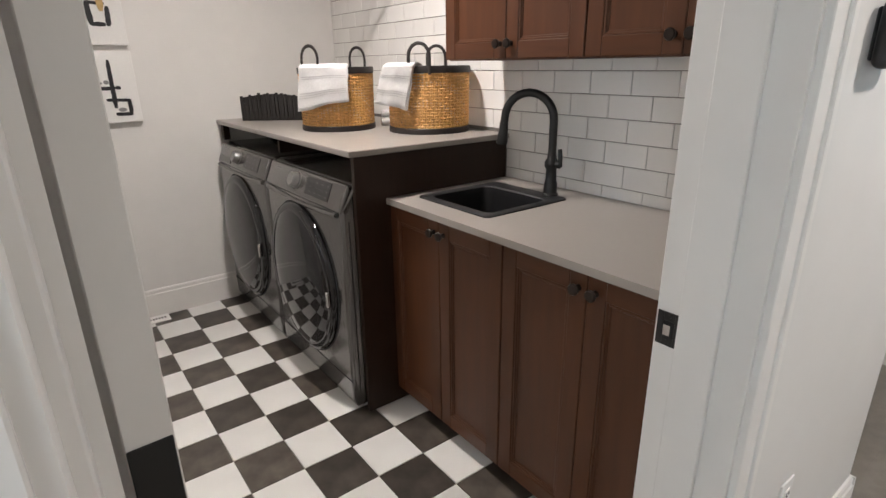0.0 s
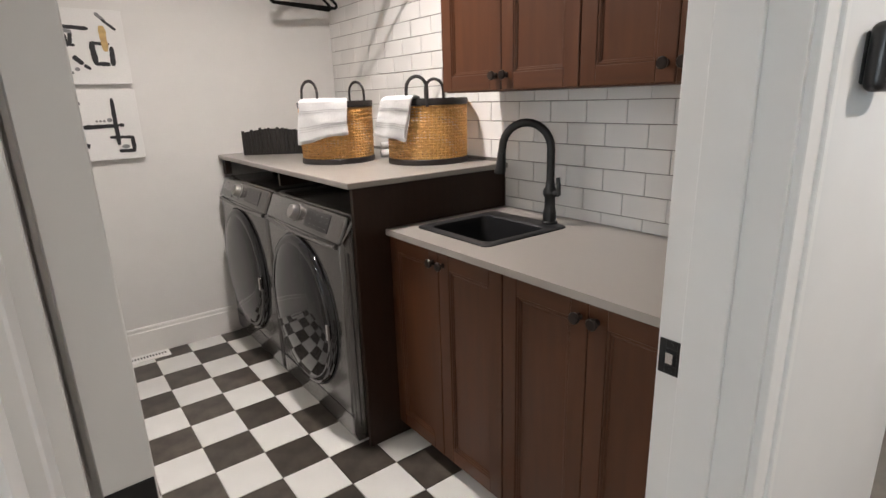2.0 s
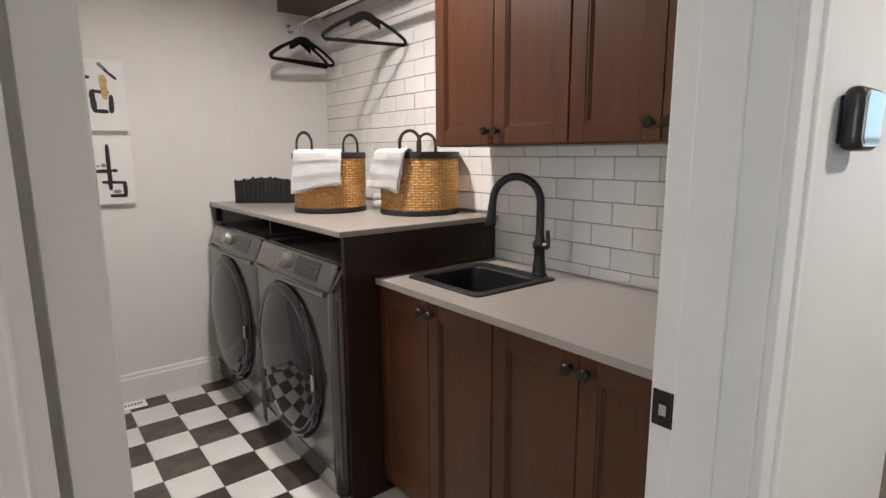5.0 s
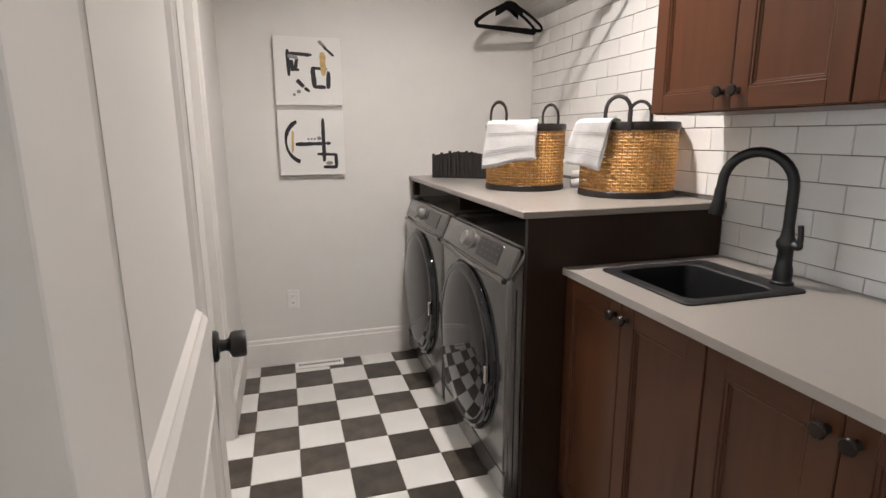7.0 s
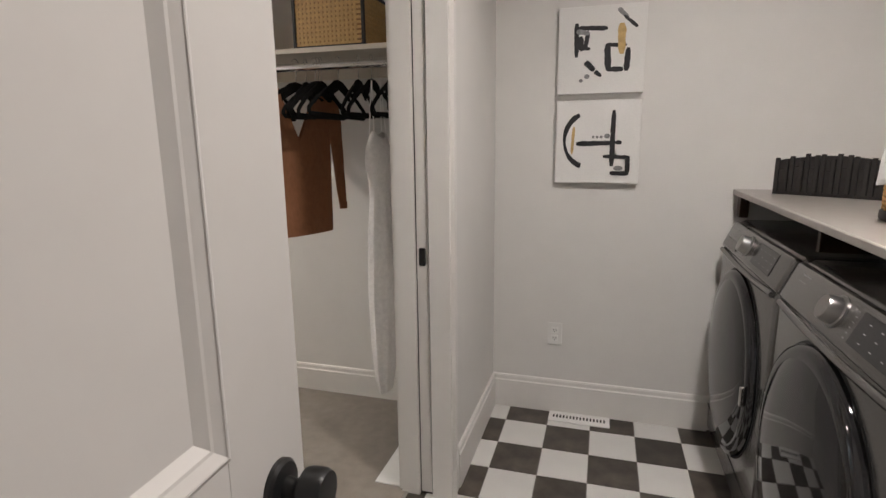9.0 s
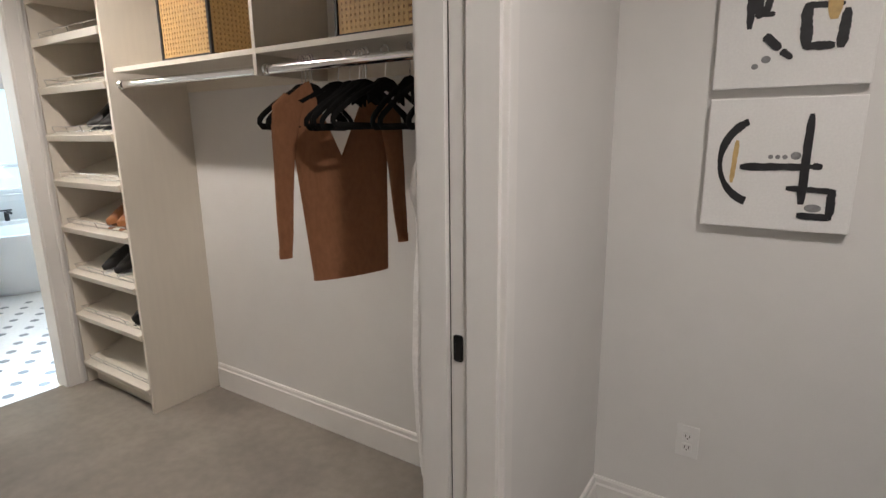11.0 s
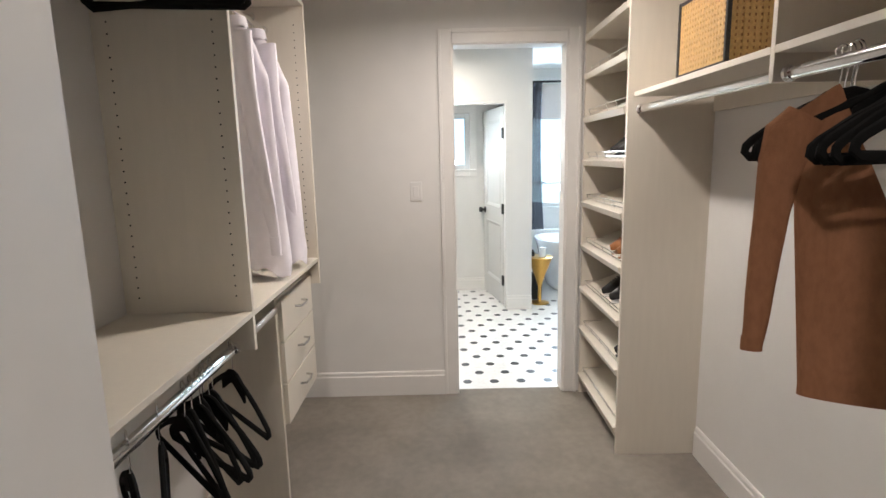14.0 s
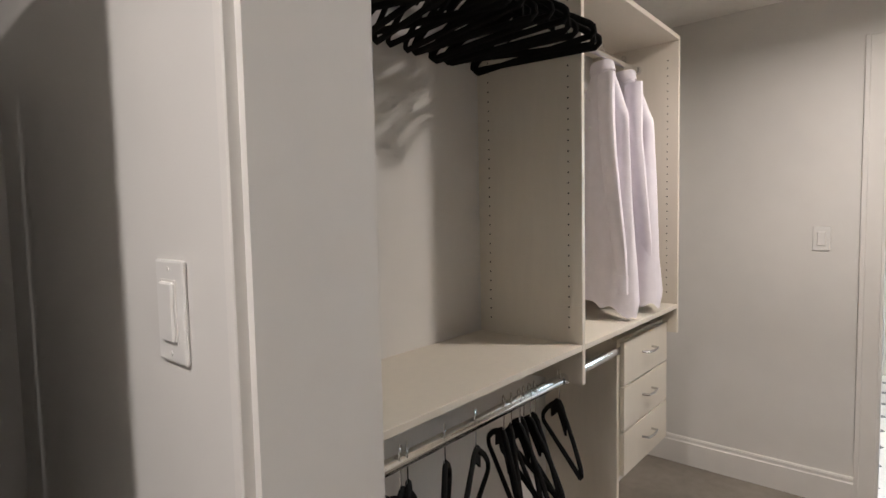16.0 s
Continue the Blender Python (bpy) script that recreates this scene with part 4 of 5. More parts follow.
for i, s in enumerate(((0.09, 0.174, 0.265, 0.178, 0.024, 0.018), (0.247, 0.318, 0.246, 0.075, 0.02, 0.024), (0.262, 0.18, 0.285, 0.178, 0.02, 0.016), (0.208, 0.118, 0.322, 0.114, 0.018, 0.016), (0.313, 0.120, 0.314, 0.045, 0.02, 0.022), (0.24, 0.045, 0.32, 0.042, 0.02, 0.018))):
    part("brush_stroke", blob(bmesh.new(), *s, 100 + i, y=-0.0392 - 0.0002 * i), INK, p2, "black brush stroke")
part("brush_arc", b, INK, p2, "black brushed arc")
part("paint_dot", disc(bmesh.new(), 0.222, 0.207, 0.0125, squash=0.85), INK_G, p2, "grey dot")
for k, r in enumerate((0.006, 0.006, 0.0065)):
    part("paint_dot", disc(bmesh.new(), 0.163 + 0.017 * k, 0.203, r), INK_G, p2, "grey dot")
part("paint_dot", disc(bmesh.new(), 0.275, 0.066, 0.020, squash=0.55), INK_G, p2, "grey dot")
part("ochre_stroke", blob(bmesh.new(), 0.078, 0.248, 0.072, 0.128, 0.014, 0.012, 130, y=-0.0376), OCHRE, p2, "ochre brush stroke")


# baskets
def basket_shell(R0, R1, H, n_ring, n_stake, material):
    verts, faces = [], []

    def rad(z):
        return R0 + (R1 - R0) * z / H

    def strand(path, closed, wdt, thk):
        base, n = len(verts), len(path)
        for (a, z, off), k in zip(path, range(n)):
            r = rad(z) + off
            nx, ny = math.cos(a), math.sin(a)
            if closed:
                u = Vector((0, 0, 1)) * wdt
            else:
                u = Vector((-ny, nx, 0)) * wdt
            c = Vector((r * nx, r * ny, z))
            nn = Vector((nx, ny, 0)) * thk
            verts.extend([tuple(c + u), tuple(c + nn), tuple(c - u), tuple(c - nn)])
        for k in range(n if closed else n - 1):
            k2 = (k + 1) % n
            for q in range(4):
                faces.append((base + 4 * k + q, base + 4 * k + (q + 1) % 4, base + 4 * k2 + (q + 1) % 4, base + 4 * k2 + q))
    for i in range(n_ring):
        z = H * (i + 0.5) / n_ring
        nseg = n_stake * 2
        strand([(2 * math.pi * k / nseg, z, 0.0022 * (1 if (k // 2 + i) % 2 else -1)) for k in range(nseg)], True, 0.0047, 0.0020)
    for s in range(n_stake):
        a = 2 * math.pi * (s + 0.25) / n_stake
        strand([(a, H * j / (n_ring * 1), 0.0022 * (1 if (s + j) % 2 else -1)) for j in range(n_ring + 1)], False, 0.0038, 0.0014)
    me = bpy.data.meshes.new("weave")
    me.from_pydata(verts, [], faces)
    me.materials.append(material)
    for p in me.polygons:
        p.use_smooth = True
    return me


def basket(x, y, z, R0, R1, H, rz, label):
    t = thing("laundry_basket", x, y, z, label, "basket", "rattan baskets", rz=rz)
    w = new("weave", basket_shell(R0, R1, H, 23, 62, CANE))
    w.parent = t
    # bottom coloured darker than the weave, as the shade inside the basket
    part("bottom", lathe([(0, 0.008), (R0 - 0.004, 0.008), (R0 - 0.004, 0.012), (0, 0.012)], 40), CANE_SHADED, t)
    part("base_band", lathe([(0, 0.0), (R0 + 0.006, 0.0), (R0 + 0.008, 0.006), (R0 + 0.007, 0.022), (R0 + 0.003, 0.026), (R0 - 0.01, 0.026)], 44), LEATHER, t, "black leather base band", smooth=True)
    part("rim_band", lathe([(R1 - 0.008, H - 0.022), (R1 + 0.005, H - 0.024), (R1 + 0.007, H), (R1 + 0.004, H + 0.006), (R1 - 0.008, H + 0.006), (R1 - 0.008, H - 0.022)], 44), LEATHER, t, "black leather rim band", smooth=True)
    for s in (1, -1):
        pts = [(s * (R1 + 0.004), -0.045, H - 0.03), (s * (R1 + 0.005), -0.046, H + 0.03)]
        pts += [(s * (R1 + 0.004), 0.046 * math.cos(radians(a)) * -1, H + 0.044 + 0.054 * math.sin(radians(a))) for a in range(0, 181, 18)]
        pts += [(s * (R1 + 0.005), 0.046, H + 0.03), (s * (R1 + 0.004), 0.045, H - 0.03)]
        part("handle", tube(pts, 0.0075, 8, flat=0.40, up=(s, 0, 0)), LEATHER, t, "arched black leather handle", smooth=True)
    return t


basket(1.545, 2.662, 1.135, 0.173, 0.177, 0.285, 25, "round rattan basket with black leather trim, towel over its rim")
basket(1.826, 2.280, 1.135, 0.183, 0.187, 0.285, 42, "larger rattan basket with black leather trim against the tiles")


def towel(cx, cy, cz, Rb, a_mid, half, drop_out, skew, lean, label):
    """A towel folded in three and laid over a round rim at angle a_mid: stiff and nearly flat outside the rim."""
    t = thing("hand_towel", cx, cy, cz, label, "towel", "draped towels")
    ca, sa = math.cos(radians(a_mid)), math.sin(radians(a_mid))

    def place(lift, layer):
        def fn(u, v):
            w = (u - 0.5) * 2 * half
            inside = 0.085
            d = v * (drop_out + inside) - inside
            rim = math.sqrt(max(0.0, Rb * Rb - (w * 0.92) ** 2))
            if d < -0.014:
                r, zz = rim - 0.020, d
            elif d < 0.014:
                k = (d + 0.014) / 0.028
                r, zz = rim - 0.020 + 0.040 * k, 0.012 * math.sin(math.pi * k)
            else:
                f = (d - 0.014) / drop_out
                flat = Rb * 0.995
                r = rim + 0.020 + (flat - rim) * 0.45 * min(1, f * 1.6) + 0.012 * f
                zz = -(d - 0.014) * (1.0 + skew * (0.5 - u) + 0.03 * math.sin(u * 8))
            r += 0.0045 * noise.noise((u * 3, v * 4, a_mid)) + 0.004 * math.sin(u * 11 + v * 2) * max(0, d) / drop_out
            r += lift * (1 if d > 0 else -1)
            w2 = w * (1 + 0.10 * max(0, d) / drop_out) + 0.010 * noise.noise((v * 3, layer, a_mid)) + layer * 0.012 + lean * max(0, d) / drop_out
            zz -= 0.008 * noise.noise((u * 3, v * 3, 7 + layer)) * max(0, d) / drop_out
            return (r * ca - w2 * sa, r * sa + w2 * ca, zz)
        return fn
    part("cloth", sheet(34, 34, place(0.0, 0), 0.007), TOWEL, t, smooth=True)
    top = place(0.0075, 0.4)
    part("upper_fold", sheet(34, 34, lambda u, v: top(u * 0.94 + 0.03, 0.02 + v * 0.93), 0.006), TOWEL, t, "upper fold of the towel", smooth=True)
    skin = place(0.0155, 0.4)
    for v0, wd in ((0.50, 0.010), (0.535, 0.006), (0.74, 0.010), (0.775, 0.006), (0.81, 0.006)):
        part("stripe", sheet(34, 1, lambda u, w: skin(u * 0.94 + 0.03, v0 + wd * w), 0.0008), TOWEL_S, t, "faint grey woven stripe", smooth=True)
    return t


towel(1.545, 2.662, 1.422, 0.177, 224, 0.112, 0.180, 0.30, 0.0, "white cotton towel with faint stripes folded over a basket rim")
towel(1.826, 2.280, 1.422, 0.187, 192, 0.092, 0.180, -0.12, -0.04, "white striped cotton towel hung over the larger basket rim")

rl = thing("rolled_cloth", 1.80, 2.575, 1.135, "small white rolled cloth between the two baskets", "cloth")
part("roll", tube([(-0.05, 0.02, 0.022), (0, 0, 0.023), (0.05, -0.02, 0.022)], [0.020, 0.023, 0.020], 14), TOWEL, rl, smooth=True)
part("roll_top", tube([(-0.045, 0.025, 0.062), (0, 0.004, 0.064), (0.05, -0.016, 0.062)], [0.017, 0.0195, 0.017], 14), TOWEL, rl, smooth=True)

# letter sign
sg = thing("letter_sign", 1.445, 3.30, 1.135, "black wooden cut-out word sign standing on the worktop", "sign", rz=-37)
b = sheet(20, 1, lambda u, v: ((u - 0.5) * 0.36, 0.004, (0.128 + 0.02 * math.sin(math.pi * u)) * v), 0.0)
geo = bmesh.ops.extrude_face_region(b, geom=b.faces[:])
bmesh.ops.translate(b, verts=[v for v in geo["geom"] if isinstance(v, bmesh.types.BMVert)], vec=(0, 0.030, 0))
part("board", b, BLACKWOOD, sg)
# unreadable letters stand as plain proud bars, each a little different
rnd = random.Random(4)
for i in range(7):
    x0 = -0.176 + i * 0.0505
    top = 0.136 + 0.02 * math.sin(math.pi * (i + 0.5) / 7) + rnd.uniform(-0.003, 0.003)
    b = box(x0, x0 + 0.014, -0.007, 0.006, 0.010, top, 0.0015)
    box(x0 + 0.0155, x0 + 0.0455, -0.004, 0.006, rnd.uniform(0.045, 0.075), rnd.uniform(0.09, 0.11), 0.0015, bm=b)
    box(x0 + 0.031, x0 + 0.0455, -0.0065, 0.006, 0.012, top - rnd.uniform(0.0, 0.02), 0.0015, bm=b)
    part("letter", b, BLACKWOOD, sg)

# floor vents
def vent(x, y, z, L, W, rz, label):
    t = thing("floor_vent", x, y, z, label, "floor vent", rz=rz)
    part("frame", box(-L / 2, L / 2, -W / 2, W / 2, 0, 0.007, 0.003), PLASTIC, t)
    n = int(L / 0.016) - 2
    for row in () if W > 0.105 else (0,):
        b = bmesh.new()
        for i in range(n):
            xx = (i - (n - 1) / 2) * 0.016
            box(xx - 0.004, xx + 0.004, row * W * 0.42 - W * 0.14, row * W * 0.42 + W * 0.14, 0.0068, 0.0076, bm=b)
        part("louvre_slots", b, DARK_GAP, t)
    return t


vent(0.605, 3.53, 0.0, 0.29, 0.098, 0, "white slotted floor register against the baseboard")
vent(-0.105, 2.94, 0.004, 0.28, 0.11, 90, "white floor register in the closet carpet")

# ---- closet: shoe tower and right-hand hanging bay ----
tw = thing("shoe_tower", -2.0, 3.10, 0.004, "cream melamine shoe tower with slanted shelves beside the bathroom door", "shelving")
part("near_panel", box(-0.02, 0.0, 0.0, YCR - 3.10, 0.0, 2.30, 0.001), MELA, tw)
part("far_panel", box(-0.735, -0.715, 0.0, YCR - 3.10, 0.0, 2.30, 0.001), MELA, tw)
part("back_panel", box(-0.715, -0.02, 0.37, YCR - 3.10, 0.08, 2.30), MELA, tw)
SHELF_Z = (0.115, 0.415, 0.665, 0.925, 1.18, 1.42, 1.66, 1.895, 2.105)
for i, z in enumerate(SHELF_Z):
    rise = 0.125 if i < 7 else (0.06 if i == 7 else 0.0)
    m = Matrix.Translation((0, 0.004, z)) @ Matrix.Rotation(math.atan2(rise, 0.36), 4, 'X')
    s = part("shelf", box(-0.714, -0.021, 0.0, 0.37, 0.0, 0.019, 0.001, m=m), MELA, tw)
    part("front_lip", box(-0.714, -0.021, -0.012, 0.002, -0.012, 0.022, 0.002, m=m), MELA, s)
    if 0 <= i < 8:
        b = bmesh.new()
        for zz in (0.030, 0.055):
            tube([(-0.68, 0.028, zz), (-0.37, 0.028, zz), (-0.05, 0.028, zz)], 0.0022, 6, bm=b)
        for k in range(5):
            x = -0.68 + 0.63 * k / 4
            tube([(x, 0.028, 0.019), (x, 0.028, 0.057)], 0.0022, 6, bm=b)
        for x in (-0.68, -0.05):
            tube([(x, 0.028, 0.055), (x, 0.10, 0.03), (x, 0.13, 0.019)], 0.0022, 6, bm=b)
        b.transform(m)
        part("shoe_fence", b, CHROME, s, "chrome wire shoe fence")
part("plinth", box(-0.714, -0.021, 0.05, 0.07, 0.0, 0.10), MELA, tw)
part("top_panel", box(-0.735, 0.0, 0.0, YCR - 3.10, 2.30, 2.32, 0.001), MELA, tw)

hb = thing("hanging_shelf", -0.99, 3.12, 1.718, "cream melamine shelf with a divider above the hanging rods", "shelf")
part("shelf", box(-0.99, -0.0095, 0.0, YCR - 3.12, 0.0, 0.02, 0.001), MELA, hb)
part("shelf", box(0.0095, 0.984, 0.0, YCR - 3.12, 0.0, 0.02, 0.001), MELA, hb)
part("divider", box(-0.0095, 0.0095, 0.0, YCR - 3.12, -0.072, 0.58, 0.001), MELA, hb)
part("cleat", box(-0.99, -0.01, YCR - 3.12 - 0.018, YCR - 3.12, -0.07, 0.0), MELA, hb)
part("cleat", box(0.01, 0.984, YCR - 3.12 - 0.018, YCR - 3.12, -0.07, 0.0), MELA, hb)
ROD_R, ROD_Y = 1.667, 3.158
rod("hanging_rod", (-1.999, ROD_Y, ROD_R), (-1.0005, ROD_Y, ROD_R), "empty oval chrome rod under the closet shelf", 0.013, 1.3, 0.022, "closet rods")
rod("hanging_rod", (-0.98, ROD_Y, ROD_R), (-0.006, ROD_Y, ROD_R), "oval chrome rod full of black hangers", 0.013, 1.3, 0.022, "closet rods")


def cane_box(x, y, z, w, d, h, label):
    t = thing("storage_box", x, y, z, label, "storage box", "cane storage boxes")
    e = 0.014
    for ax in (0, w - e):
        for ay in (0, d - e):
            part("corner_post", box(ax, ax + e, ay, ay + e, 0, h, 0.002), BLACKWOOD, t, "black wooden frame post")
    part("floor", box(e, w - e, e, d - e, 0.0, 0.012), BLACKWOOD, t)
    for z0 in (0.0, h - e):
        for ay in (0, d - e):
            part("rail", box(e, w - e, ay + 0.001, ay + e - 0.001, z0, z0 + e * 0.8), BLACKWOOD, t)
        for ax in (0, w - e):
            part("rail", box(ax + 0.001, ax + e - 0.001, e, d - e, z0, z0 + e * 0.8), BLACKWOOD, t)

    def web(u0, u1, place):
        b = bmesh.new()
        p = 0.019
        nz = int((h - e) / p)
        nu = int((u1 - u0) / p)
        for i in range(nz):
            zz = 0.012 + i * p
            a, c = place(u0, zz), place(u1, zz + p * 0.55)
            box(min(a[0], c[0]) - 0.0008, max(a[0], c[0]) + 0.0008, min(a[1], c[1]) - 0.0008, max(a[1], c[1]) + 0.0008, zz, zz + p * 0.55, bm=b)
        for i in range(nu):
            uu = u0 + (i + 0.15) * p
            a, c = place(uu, 0), place(uu + p * 0.52, 0)
            box(min(a[0], c[0]) - 0.0012, max(a[0], c[0]) + 0.0012, min(a[1], c[1]) - 0.0012, max(a[1], c[1]) + 0.0012, 0.012, h - 0.012, bm=b)
        return b
    tagged(part("cane_front", web(e, w - e, lambda u, z: (u, 0.006)), CANE_L, t, "woven cane panel"), kind="stuff")
    tagged(part("cane_back", web(e, w - e, lambda u, z: (u, d - 0.006)), CANE_L, t, "woven cane panel"), kind="stuff")
    tagged(part("cane_side", web(e, d - e, lambda u, z: (0.006, u)), CANE_L, t, "woven cane panel"), kind="stuff")
    tagged(part("cane_side", web(e, d - e, lambda u, z: (w - 0.006, u)), CANE_L, t, "woven cane panel"), kind="stuff")
    # solid dark block added for the shade seen through the weave
    part("lining", box(0.010, w - 0.010, 0.010, d - 0.010, 0.012, h - 0.02), CANE_SHADED, t, "shaded inside of the woven panels")
    return t


cane_box(-1.60, 3.135, 1.738, 0.345, 0.30, 0.26, "black-framed woven cane box on the closet shelf")
cane_box(-0.62, 3.15, 1.738, 0.33, 0.28, 0.22, "smaller black-framed cane box in the second shelf bay")

# hangers on the right rod
rnd = random.Random(5)
for x, rz in ((-0.885, 98), (-0.868, 94), (-0.850, 101), (-0.835, 96), (-0.715, 68), (-0.665, 99), (-0.62, 82), (-0.605, 88), (-0.59, 93), (-0.51, 85), (-0.42, 97), (-0.36, 88), (-0.27, 90), (-0.18, 86)):
    hang(HG, x + 0.09, ROD_Y + rnd.uniform(-0.004, 0.004), ROD_R + 0.036, rz, rnd.uniform(-1.5, 1.5))


def sweater(x, y, z, rz):
    """V-neck knit on a hanger: front and back panels with the same V, and two slim hanging sleeves."""
    t = thing("sweater", x, y, z, "camel brown fine-knit V-neck sweater on a black hanger", "sweater", rz=rz)

    def panel(face):
        def fn(s, v):
            xx = (s - 0.5) * 2
            xt = abs(xx) * 0.238
            if xt < 0.125:
                z0 = -0.258 + 0.248 * (xt / 0.125) ** 1.2 - (0.012 if face > 0 else 0.0)
            else:
                z0 = -0.010 - (xt - 0.125) * 0.62
            z1 = -0.672 + 0.004 * math.sin(s * 7)
            zz = z0 + (z1 - z0) * v
            q = min(1.0, max(0.0, (-zz - 0.07) / 0.20))
            hw = 0.238 - 0.036 * q * q * (3 - 2 * q) - 0.028 * max(0.0, (-zz - 0.27) / 0.40)
            thick = 0.026 * math.sqrt(max(0, 1 - xx * xx)) * min(1, 0.35 + 2 * v) + 0.003
            fold = 0.004 * math.sin(s * 17 + 2 * v) * v + 0.009 * noise.noise((s * 3, v * 2.2, 3 + face))
            return (0.83 * xx * hw + 0.02 * v, face * thick + fold * (1 - xx * xx), zz)
        return fn
    part("front_panel", sheet(60, 34, panel(-1), 0.002), KNIT, t, smooth=True)
    part("back_panel", sheet(60, 34, panel(1), 0.002), KNIT, t, smooth=True)
    part("hem", sheet(40, 2, lambda u, v: (0.02 + 0.147 * math.cos(2 * math.pi * u), 0.030 * math.sin(2 * math.pi * u), -0.650 - 0.026 * v)), KNIT, t, "ribbed hem", smooth=True)
    path = [(0.186, -0.070, 0.034), (0.220, -0.105, 0.046), (0.234, -0.17, 0.042), (0.244, -0.26, 0.034), (0.250, -0.36, 0.030),
            (0.254, -0.46, 0.027), (0.256, -0.54, 0.023), (0.256, -0.575, 0.021)]
    for s in (-1, 1):
        def arm(u, v):
            k = v * (len(path) - 1)
            i = min(int(k), len(path) - 2)
            f = k - i
            cx, cz, r = (path[i][n] * (1 - f) + path[i + 1][n] * f for n in range(3))
            a = 2 * math.pi * u
            w = 1 + 0.06 * noise.noise((u * 3, v * 7, s * 2))
            return (0.83 * s * cx + r * math.cos(a) * w + s * 0.012 * v * v, -0.008 - 0.012 * v + 0.42 * r * math.sin(a) * w, cz + 0.02 * s * math.cos(a) * (1 - v))
        part("sleeve", sheet(20, 42, arm), KNIT, t, smooth=True)
        part("cuff", sheet(20, 2, lambda u, v: (s * 0.2245 + 0.022 * math.cos(2 * math.pi * u), -0.020 + 0.0115 * math.sin(2 * math.pi * u), -0.547 - 0.031 * v)), KNIT, t, "ribbed cuff", smooth=True)
    return t


sweater(-0.635, ROD_Y + 0.008, ROD_R - 0.052, 68)

dr = thing("dress", -0.25, ROD_Y, ROD_R + 0.036, "long white lace slip dress with thin straps on a hanger", "dress", rz=90)
prof = [(-0.34, 0.055), (-0.39, 0.095), (-0.46, 0.105), (-0.53, 0.080), (-0.60, 0.078), (-0.75, 0.098), (-1.0, 0.108), (-1.25, 0.098), (-1.40, 0.080), (-1.475, 0.055)]


def dress_fn(u, v):
    k = v * (len(prof) - 1)
    i = min(int(k), len(prof) - 2)
    f = k - i
    zz = prof[i][0] * (1 - f) + prof[i + 1][0] * f
    w = prof[i][1] * (1 - f) + prof[i + 1][1] * f
    a = 2 * math.pi * u
    r = 1 + 0.10 * math.sin(a * 7 + v * 5) * v + 0.05 * noise.noise((u * 6, v * 9, 1))
    dip = 0.03 * (1 - v) * math.cos(a) ** 2
    return (w * math.cos(a) * r, 0.42 * w * math.sin(a) * r, zz + dip)


part("gown", sheet(48, 46, dress_fn), DRESS, dr, smooth=True)
for s in (-1, 1):
    for yy in (-0.012, 0.012):
        part("strap", tube([(s * 0.066, yy, -0.37), (s * 0.055, yy * 0.5, -0.22), (s * 0.045, 0, -0.108)], 0.003, 6), DRESS, dr)


# shoes
def shoe(x, y, z, rz, rx, body_mat, sole_mat, kind, label):
    t = thing("shoe", x, y, z, label, "shoe", "shoes on the tower")
    t.matrix_world = pose(x, y, z, rx, 0, rz)
    L = 0.26

    def up(u, v):
        # u along from heel to toe, v round the section
        a = math.pi * v
        w = 0.036 + 0.012 * math.sin(u * 2.6 + 0.5) - 0.030 * max(0, u - 0.82) / 0.18
        h = {"low": 0.075, "heel": 0.060, "boot": 0.12}[kind]
        hh = h * (1 - 0.60 * max(0, (u - 0.35)) / 0.65) * (1 if u > 0.06 else 0.9)
        return (w * math.cos(a), (u - 0.5) * L * (0.98), 0.02 + hh * math.sin(a) ** 0.8 + (0.055 * (1 - u) ** 1.5 if kind == "heel" else 0))
    part("upper", sheet(18, 14, up, 0.003), body_mat, t, smooth=True)

    def so(u, v):
        w = 0.039 + 0.012 * math.sin(u * 2.6 + 0.5) - 0.030 * max(0, u - 0.82) / 0.18
        return ((v - 0.5) * 2 * w, (u - 0.5) * L * 1.02, 0.004 + (0.055 * (1 - u) ** 1.5 if kind == "heel" else 0))
    part("sole", sheet(18, 6, so, -0.016), sole_mat, t, "pale rubber sole" if sole_mat is SOLE_W else "", smooth=True)
    if kind == "heel":
        part("heel", lathe([(0, 0), (0.010, 0), (0.009, 0.03), (0.017, 0.062), (0, 0.065)], 12, m=Matrix.Translation((0, -0.105, 0))), body_mat, t)
    if kind == "low":
        for k in range(5):
            part("lace", tube([(-0.02, 0.01 + k * 0.014, 0.083 - k * 0.005), (0, 0.012 + k * 0.014, 0.090 - k * 0.005), (0.02, 0.01 + k * 0.014, 0.083 - k * 0.005)], 0.0028, 6), body_mat, t)
    return t


def on_shelf(i, x, depth):
    a = math.atan2(0.125, 0.36)
    return x, 3.104 + depth * math.cos(a), 0.004 + SHELF_Z[i] + depth * math.sin(a) + 0.021


SL = math.degrees(math.atan2(0.125, 0.36))
